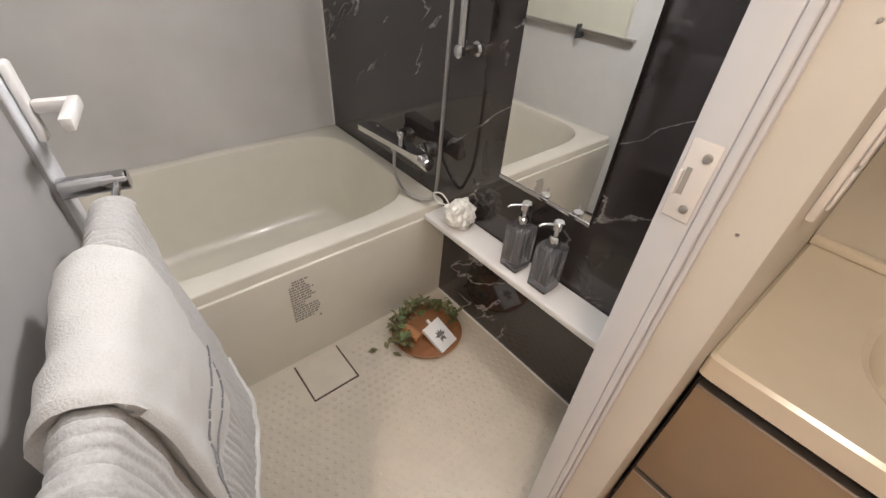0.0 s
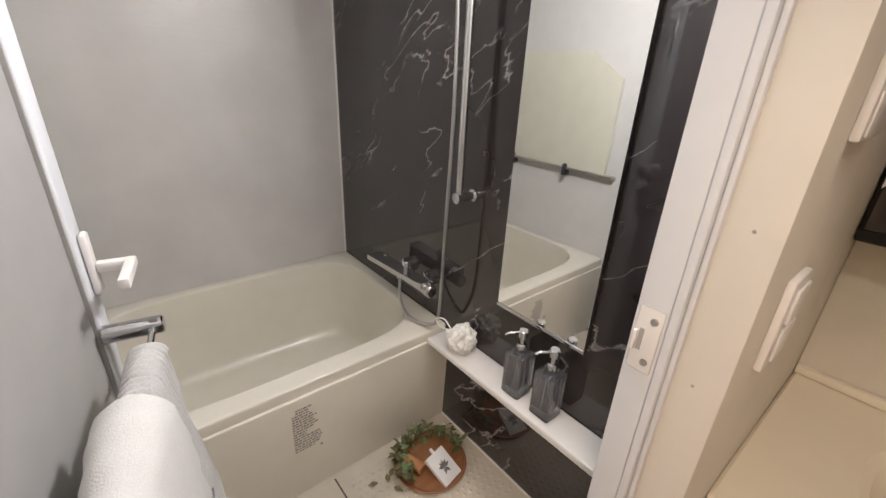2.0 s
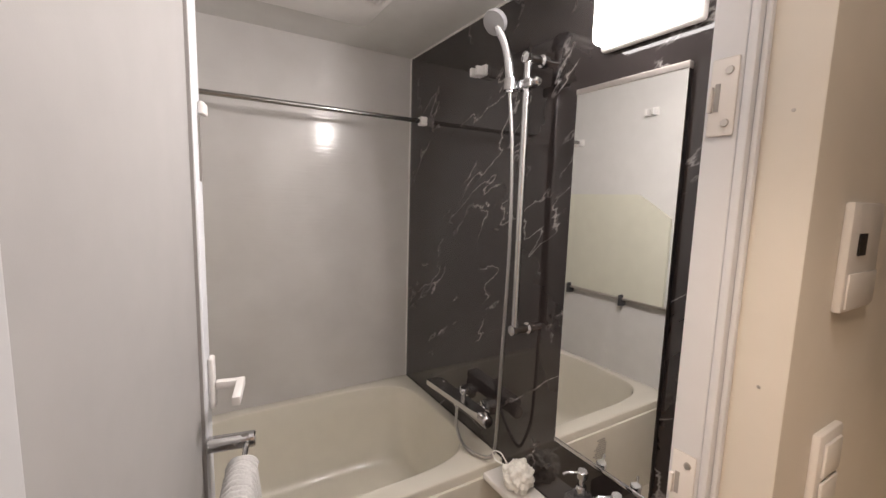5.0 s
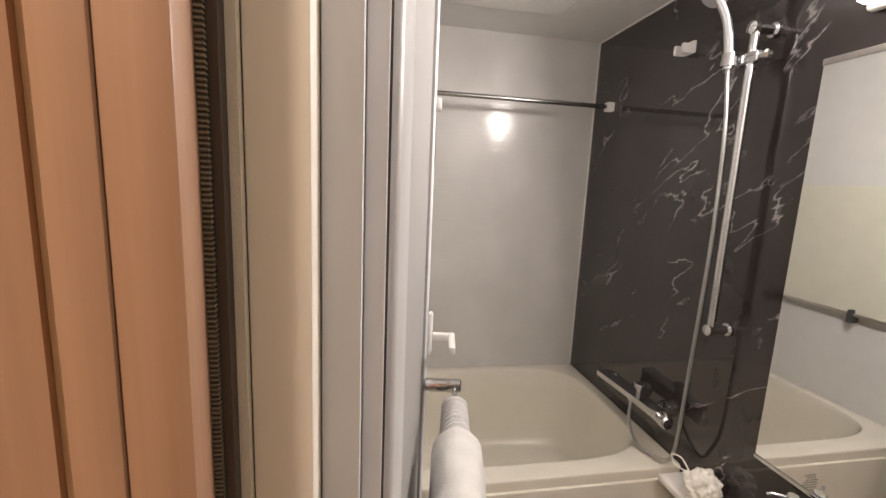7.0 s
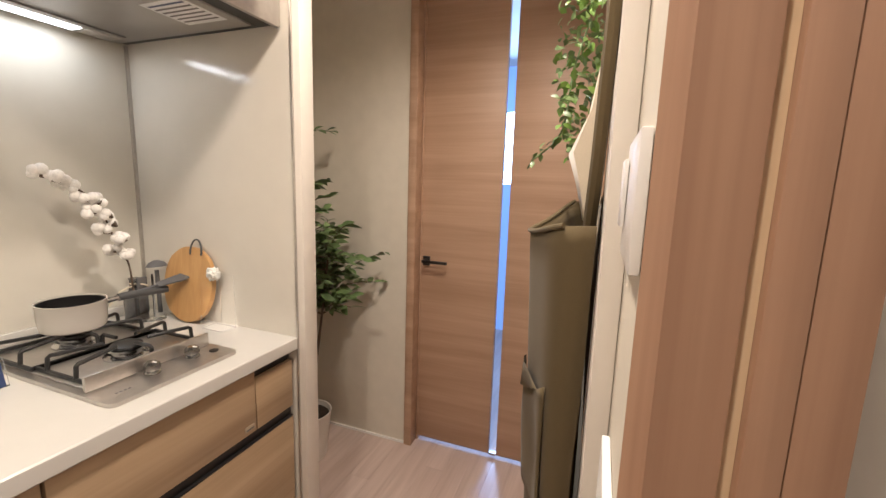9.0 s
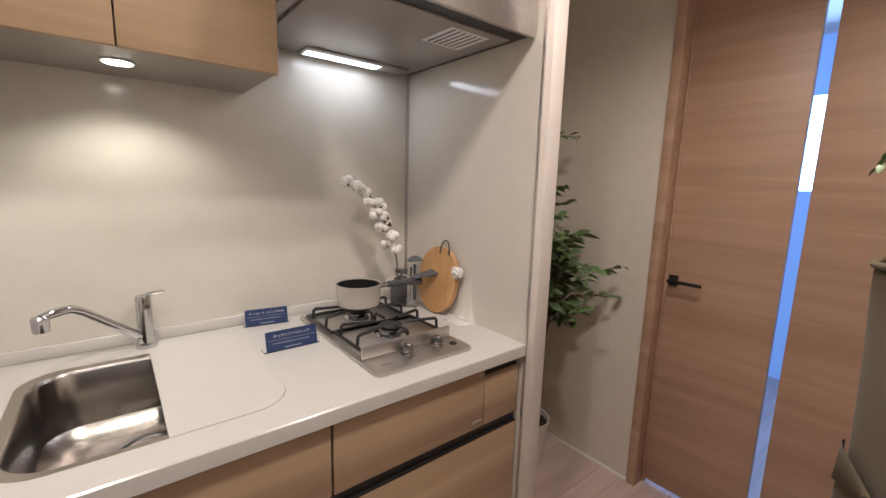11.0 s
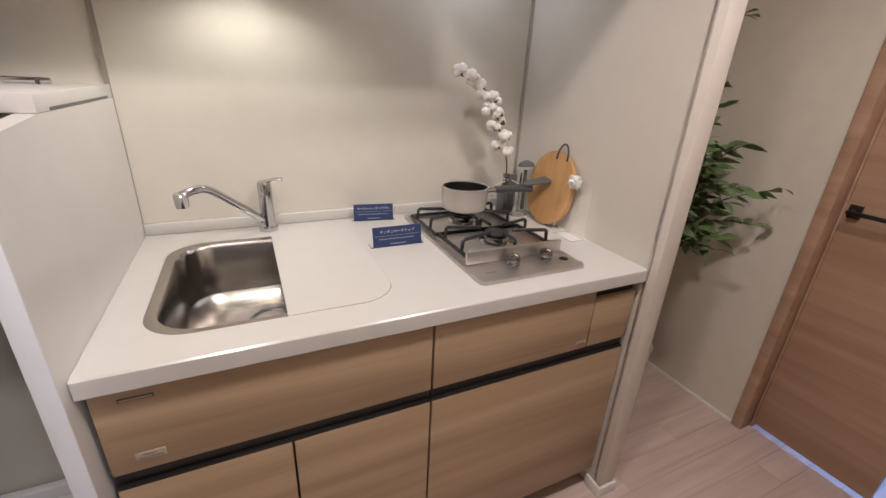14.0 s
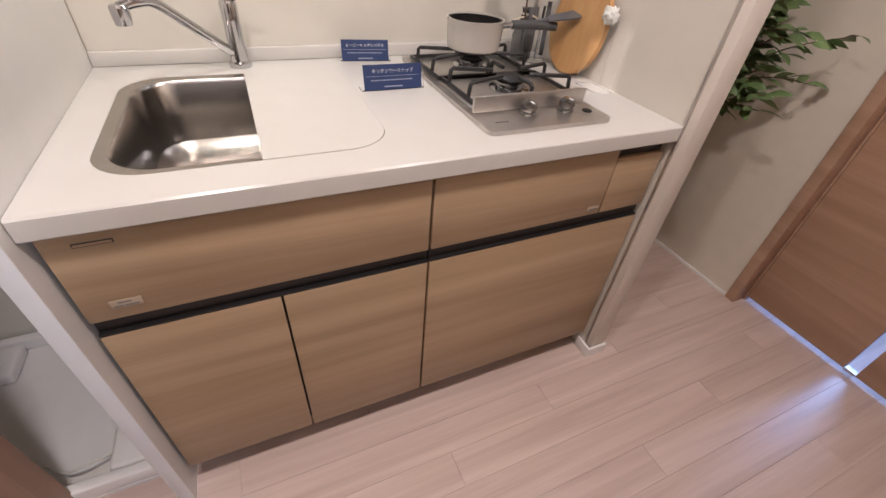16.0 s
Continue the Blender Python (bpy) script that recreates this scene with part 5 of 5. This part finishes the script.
def cotton_branch():
    t = thing("cotton_vase", (-1.50, 0.70, CZ), "glass vase with a branch of white cotton bolls", "vase")
    part("vase", lathe([(0.030, 0.001), (0.034, 0.01), (0.034, 0.075), (0.018, 0.11), (0.014, 0.14), (0.017, 0.15), (0.0145, 0.15), (0.0115, 0.14), (0.015, 0.108), (0.031, 0.075), (0.031, 0.012), (0.02, 0.006)], (-1.505, 0.725, CZ), 28), M_VASE, t, "smoky glass vase")
    stem = curve_pts([(-1.505, 0.725, CZ + 0.02), (-1.49, 0.71, CZ + 0.13), (-1.472, 0.690, CZ + 0.215), (-1.47, 0.655, CZ + 0.295), (-1.47, 0.63, CZ + 0.37), (-1.47, 0.585, CZ + 0.435), (-1.47, 0.510, CZ + 0.49)], 8)
    part("stem", tube(stem, 0.0028, 8), M_BARK, t, "brown stem")
    part("twine", tube(curve_pts([(-1.50, 0.705, CZ + 0.135), (-1.47, 0.735, CZ + 0.13), (-1.485, 0.765, CZ + 0.105), (-1.50, 0.735, CZ + 0.125), (-1.475, 0.66, CZ + 0.12), (-1.47, 0.625, CZ + 0.085)], 6), 0.0028, 7), M_LINEN, t, "jute twine bow")
    random.seed(8)
    spots = [(0.690, 0.245), (0.655, 0.262), (0.664, 0.300), (0.630, 0.325), (0.655, 0.345), (0.632, 0.375), (0.600, 0.385), (0.610, 0.415), (0.575, 0.425), (0.560, 0.455), (0.535, 0.470), (0.508, 0.480), (0.49, 0.492)]
    for y, h in spots:
        c = Vector((-1.468 + random.uniform(-0.012, 0.016), y, CZ + h))
        bm = bmesh.new()
        for k in range(5):
            a = random.uniform(0, 6.28)
            o = Vector((0.012 * math.cos(a + k * 1.57), 0.012 * math.sin(a + k * 1.57), random.uniform(-0.010, 0.010)))
            bmesh.ops.create_icosphere(bm, subdivisions=2, radius=random.uniform(0.012, 0.017), matrix=Matrix.Translation(c + o))
        b = part("boll", bm, M_COTTON, t, "white cotton boll", smooth=180)
        part("husk", lathe([(0.003, -0.004), (0.008, 0.004), (0.011, 0.012), (0.009, 0.012)], c + Vector((0.004, 0.012, -0.012)), 8, (-0.2, -0.6, 0.6)), M_BARK, b, "dark dry husk")


def sign(at, rot, tilt, w, h, title):
    t = thing("counter_sign", at, "small navy sign with white print in a clear stand", "sign", "navy counter signs")
    m = Matrix.Translation(at) @ Euler((0, 0, radians(rot))).to_matrix().to_4x4()
    tl = m @ Euler((0, radians(tilt), 0)).to_matrix().to_4x4()

    def put(bm, q):
        bmesh.ops.transform(bm, matrix=q, verts=bm.verts)
        return bm
    part("stand", put(box(-0.006, -0.003, -w / 2 - 0.006, w / 2 + 0.006, 0.002, h + 0.014), tl), M_ACRYL, t, "clear acrylic stand")
    part("foot", put(box(-0.045, -0.0065, -w / 2 - 0.006, w / 2 + 0.006, 0.0008, 0.0032), m), M_ACRYL, t)
    c = part("card", put(box(-0.0028, -0.0018, -w / 2, w / 2, 0.004, h + 0.004), tl), M_NAVY, t, "navy printed card")
    part("rule", put(box(-0.0017, -0.0012, -w * 0.46, w * 0.46, h * 0.60, h * 0.60 + 0.0009), tl), M_DIMINK, c)
    random.seed(len(title))
    y = -w * 0.38
    while y < w * 0.34:
        d = random.uniform(0.003, 0.009)
        part("print", put(box(-0.0017, -0.0012, y, y + d, h * 0.425, h * 0.47), tl), M_DIMINK, c)
        y += d + 0.002
    part("logo_bar", put(box(-0.0017, -0.0012, -w * 0.16, w * 0.16, h * 0.17, h * 0.215), tl), M_DIMINK, c)
    text_mesh(title, h * 0.185, tl @ Matrix.Translation((-0.0014, 0, h * 0.80)) @ Euler((radians(90), 0, radians(90))).to_matrix().to_4x4(), M_INK, "title", c)


def niche():
    t = thing("washer_tray", (-1.3, -0.8, 0), "white plastic appliance drip tray in the niche", "tray")
    x0, x1, y0, y1 = -1.605, -0.99, -1.09, -0.482
    part("base", box(x0, x1, y0, y1, 0.0005, 0.012), M_WHITE, t)
    for a in ((x0, x0 + 0.03, y0, y1), (x1 - 0.03, x1, y0, y1), (x0 + 0.031, x1 - 0.031, y0, y0 + 0.03), (x0 + 0.031, x1 - 0.031, y1 - 0.03, y1)):
        part("rim", box(*a, 0.0125, 0.060, 0.006, 3), M_WHITE, t)
    for cx, cy in ((x1 - 0.10, y1 - 0.095), (x0 + 0.10, y0 + 0.095)):
        part("foot_block", box(cx - 0.065, cx + 0.065, cy - 0.06, cy + 0.06, 0.0125, 0.055, 0.012, 3), M_WHITE, t)
    solo("power_cable", tube(curve_pts([(-1.12, -0.80, 0.016), (-1.06, -0.73, 0.05), (-1.07, -0.66, 0.05), (-1.10, -0.62, 0.016)], 6), 0.004, 8), M_PRINTPAPER, "thin white cable lying in the drip tray", "cable")
    c = thing("canister", (-1.42, -0.66, 1.281), "white canister with a wooden lid on the shelf", "canister")
    part("jar", lathe([(0.045, 0.0005), (0.048, 0.01), (0.048, 0.15), (0.046, 0.155)], (-1.42, -0.655, 1.281), 28), M_POT, c)
    part("lid", lathe([(0.053, 0), (0.053, 0.036), (0.048, 0.038)], (-1.42, -0.655, 1.4365), 28), M_BAMBOO, c, "wooden lid")
    part("lid_knob", lathe([(0.034, 0), (0.034, 0.045), (0.030, 0.05)], (-1.42, -0.655, 1.475), 24), M_POT, c, "white top piece")
    k = thing("chrome_clip", (-1.47, -0.56, 1.281), "small chrome spice clip lying on the shelf", "clip")
    part("barrel", tube([(-1.47, -0.60, 1.2885), (-1.47, -0.52, 1.2885)], 0.007, 12), M_CHROME, k)
    part("band", tube([(-1.47, -0.545, 1.2885), (-1.47, -0.538, 1.2885)], 0.0074, 12), M_DARKGREY, k)


def potted_tree():
    c = Vector((-1.32, 1.37, 0))
    p = thing("planter", c, "white tapered ceramic planter on the floor", "pot")
    part("pot", lathe([(0.075, 0.0), (0.08, 0.004), (0.105, 0.235), (0.108, 0.24), (0.101, 0.24), (0.098, 0.215), (0.02, 0.214)], c, 36), M_POT, p)
    part("soil", lathe([(0.097, 0.216), (0.09, 0.222), (0.02, 0.224)], c, 24), M_SOIL, p, "dark soil")
    t = thing("artificial_tree", c + Vector((0, 0, 0.223)), "artificial green leafy tree in a white planter", "plant")
    random.seed(21)
    me = leaf_mesh(0.066, 0.031)
    me.materials.append(M_LEAFG)
    trunks = []
    for k, (dx, dy) in enumerate(((0.02, 0.0), (-0.02, 0.015), (0.0, -0.02))):
        top = (c.x + dx * 2 + (0.10, -0.02, 0.03)[k], c.y + dy * 3 - 0.02, (1.05, 1.55, 1.30)[k])
        pts = curve_pts([(c.x + dx, c.y + dy, 0.20), (c.x + dx * 1.4 + 0.02, c.y + dy * 1.5, 0.5), (c.x + dx * 2 + (0.06, 0.0, 0.02)[k], c.y + dy * 2, 0.85), top], 6)
        radii = [0.009 - 0.006 * i / (len(pts) - 1) for i in range(len(pts))]
        part("trunk", tube(pts, 0.008, 8, radii=radii), M_BARK, t)
        trunks.append(pts)
    count = 0
    for k, pts in enumerate(trunks):
        for i, base in enumerate(pts):
            if base.z < 0.70:
                continue
            for _ in range(4 if base.z < 1.15 else 2):
                a = random.uniform(-75, 255)
                reach = random.uniform(0.09, 0.22) * (1.25 if 0.72 < base.z < 1.1 else 0.7)
                d = Vector((math.cos(radians(a)), math.sin(radians(a)), random.uniform(0.0, 0.6)))
                end = base + d * reach
                if end.y > 1.61 or end.x < -1.58:
                    continue
                tw = curve_pts([base, base + d * reach * 0.5 + Vector((0, 0, 0.02)), end], 4)
                tg = part("twig", tube(tw, 0.0018, 5), M_BARK, t)
                m = 8 if reach < 0.16 else 12
                for j in range(m):
                    q = tw[min(len(tw) - 1, int((0.25 + 0.75 * j / (m - 1)) * (len(tw) - 1)))]
                    add_leaf(me, tg, q, a + random.choice((-1, 1)) * random.uniform(20, 60), random.uniform(-35, 10), random.uniform(-50, 50), random.uniform(0.7, 1.15))
                    count += 1


worktop()
faucet()
cabinets()
range_hood()
stove()
saucepan()
board_and_tools()
cotton_branch()
sign((-1.548, 0.224, CZ), -8, -12, 0.135, 0.055, "ホーローキッチンパネル")
sign((-1.300, 0.228, CZ), 0, -14, 0.150, 0.058, "キッチンワークトップ")
niche()
potted_tree()


# ---- hall things ----
def hall_wall_things():
    b = thing("wall_board", (-0.05, 0.60, 0.3), "slim white board mounted proud of the hall wall", "board")
    part("panel", box(-0.056, -0.0335, 0.265, 1.05, 0.25, 2.15, 0.002), M_POST, b)
    s = thing("wall_switch", (-0.04, 0.17, 1.31), "white light switch plate on the hall wall", "switch")
    part("plate", box(-0.0415, -0.0335, 0.112, 0.225, 1.305, 1.400, 0.002), M_WHITE, s)
    part("rocker", box(-0.0455, -0.042, 0.19, 0.225, 1.33, 1.385, 0.001), M_WHITE, s)
    s2 = thing("wall_switch", (-0.04, 0.17, 1.02), "white light switch plate on the hall wall", "switch")
    part("plate", box(-0.0415, -0.0335, 0.12, 0.225, 1.02, 1.125, 0.002), M_WHITE, s2)
    a = thing("apron", (-0.10, 0.6, 0.9), "olive green cotton apron hanging from a hook", "apron")
    def skirt(u, z):
        y = 0.44 + 0.32 * u + 0.015 * math.sin(9 * u + z * 3)
        low = 1.315 - z
        bulge = max(0.0, math.sin(math.pi * u)) ** 0.42 * (0.106 - 0.022 * min(1, low * 2))
        fold = 0.030 * math.sin(u * 9.5 + 2.5 * z) * min(1, 0.3 + low) + 0.016 * noise.noise(Vector((u * 3, z * 4, 2)))
        return Vector((min(-0.064 - bulge - fold * (0.3 + u), -0.060), y, z + (-0.035 + (0.03 if u < 0.5 else 0.06) * (1 - math.sin(math.pi * u))) * max(0.0, 1 - low * 3)))

    def sheet(us, zs, off=0.0, slant=0.0):
        bm = bmesh.new()
        grid = []
        for z in zs:
            row = []
            for u in us:
                p = skirt(u, z)
                p.x -= off
                if z == zs[0]:
                    p.z -= slant * (u - us[0]) / (us[-1] - us[0])
                row.append(bm.verts.new(p))
            grid.append(row)
        for p, q in zip(grid, grid[1:]):
            for a0, a1, b0, b1 in zip(p, p[1:], q, q[1:]):
                bm.faces.new((a0, a1, b1, b0))
        return bm

    def thick(ob):
        md = ob.modifiers.new("thickness", "SOLIDIFY")
        md.thickness = 0.003
    thick(part("skirt", sheet([j / 28 for j in range(29)], [1.315 - 0.95 * i / 34 for i in range(35)]), M_APRON, a, smooth=60))
    bm = bmesh.new()
    grid = [[bm.verts.new((-0.0612 - 0.004 * math.sin(7 * j / 8 + i), 0.46 + 0.29 * j / 8, 0.50 + 0.86 * i / 10 - 0.03 * math.sin(3 * j / 8) * (i > 9))) for j in range(9)] for i in range(11)]
    for p, q in zip(grid, grid[1:]):
        for a0, a1, b0, b1 in zip(p, p[1:], q, q[1:]):
            bm.faces.new((a0, a1, b1, b0))
    part("back_layer", bm, M_APRON, a, "inner cloth layer behind the sagging bib", smooth=60)
    roll = tube([skirt(0.04 + 0.92 * j / 24, 1.315) + Vector((-0.001, 0, 0.001)) for j in range(25)], 0.0045, 10)
    part("bib_fold", roll, M_APRON, a)
    part("strap", tube(curve_pts([(-0.075, 0.50, 1.30), (-0.070, 0.46, 1.40), (-0.066, 0.44, 1.55), (-0.063, 0.45, 1.72)], 6), 0.010, 8), M_APRON, a)
    thick(part("pocket", sheet([0.08 + 0.5 * j / 12 for j in range(13)], [1.05 - 0.30 * i / 12 for i in range(13)], 0.008, 0.09), M_APRON, a, "open patch pocket", smooth=60))
    h = thing("hanging_planter", (-0.10, 0.80, 1.5), "cream linen wall pocket with trailing green leaves", "planter")
    pts = [(-0.062, 1.72), (-0.076, 1.62), (-0.096, 1.50), (-0.128, 1.425), (-0.110, 1.37), (-0.092, 1.30), (-0.062, 1.28)]
    bm = bmesh.new()
    rows = []
    for y, s in ((0.62, 0.8), (0.68, 1.0), (0.76, 1.05), (0.84, 0.9), (0.90, 0.6)):
        rows.append([bm.verts.new((-0.062 + (px + 0.062) * s, y, pz)) for px, pz in pts])
    for p, q in zip(rows, rows[1:]):
        bridge(bm, p, q)
    bm.faces.new(rows[0][::-1])
    bm.faces.new(rows[-1])
    part("pocket", bm, M_LINEN, h, smooth=60)
    g = part("vine", tube(curve_pts([(-0.11, 0.76, 1.70), (-0.135, 0.75, 1.60), (-0.150, 0.735, 1.475), (-0.207, 0.73, 1.415)], 6), 0.002, 6), M_LEAFG, h)
    me = leaf_mesh(0.023, 0.014)
    me.materials.append(M_LEAFY)
    me2 = leaf_mesh(0.022, 0.012)
    me2.materials.append(M_LEAFG)
    random.seed(31)
    for i in range(430):
        z = 1.43 + 0.42 * random.random() ** 0.9
        spread = 0.012 + 0.034 * min(1, (z - 1.40) * 6)
        at = (-0.122 - 0.02 * (1.55 - z) + random.uniform(-spread, spread), random.uniform(0.68, 0.86), z)
        if at[0] > -0.07:
            continue
        add_leaf(random.choice((me, me2)), g, at, random.uniform(0, 360), random.uniform(-20, 70), random.uniform(-60, 60), random.uniform(0.7, 1.2))
    for i in range(14):
        f = i / 13
        add_leaf(me2, g, (-0.145 - 0.062 * f + random.uniform(-0.008, 0.008), 0.73, 1.475 - 0.06 * f + random.uniform(-0.008, 0.008)), random.uniform(90, 270), random.uniform(0, 50), 0, 0.9)


hall_wall_things()

# ---- floor planks ----
sub = shell("floor", box(-1.66, 1.50, -1.65, 1.762, -0.06, -0.004), plain("floor_joint", (0.28, 0.20, 0.16), 0.8), "whitewashed wooden plank floor of hall, kitchen and washroom", "floor")
WIDE, LONG, GAP = 0.1, 1.3, 0.0005
made = {}


def plank(x0, x1, y0, y1):
    key = (round(x1 - x0, 4), round(y1 - y0, 4))
    if key not in made:
        bm = box(0, key[0], 0, key[1], -0.0035, 0.0, 0.0006, 1)
        me = bpy.data.meshes.new("plank")
        bm.to_mesh(me)
        bm.free()
        me.materials.append(M_PLANK)
        made[key] = me
    ob = new("plank", made[key])
    ob.parent = sub
    ob.location = (x0, y0, 0)


for i in range(32):
    x0 = -1.66 + i * WIDE
    x1 = min(x0 + WIDE, 1.50) - GAP
    y = -1.65 - (0.37 * i) % LONG
    while y < 1.76:
        a, b = max(y, -1.65), min(y + LONG, 1.76)
        if x0 > 0.07:
            b = min(b, 0.12)
        if b - a > 0.02:
            plank(x0, x1, a, b - GAP)
        y += LONG

# Clear panes let the light of the room pass.
for ob in scene.objects:
    if ob.type == "MESH" and ob.data.materials and ob.data.materials[0] is M_ACRYL:
        ob.visible_shadow = False
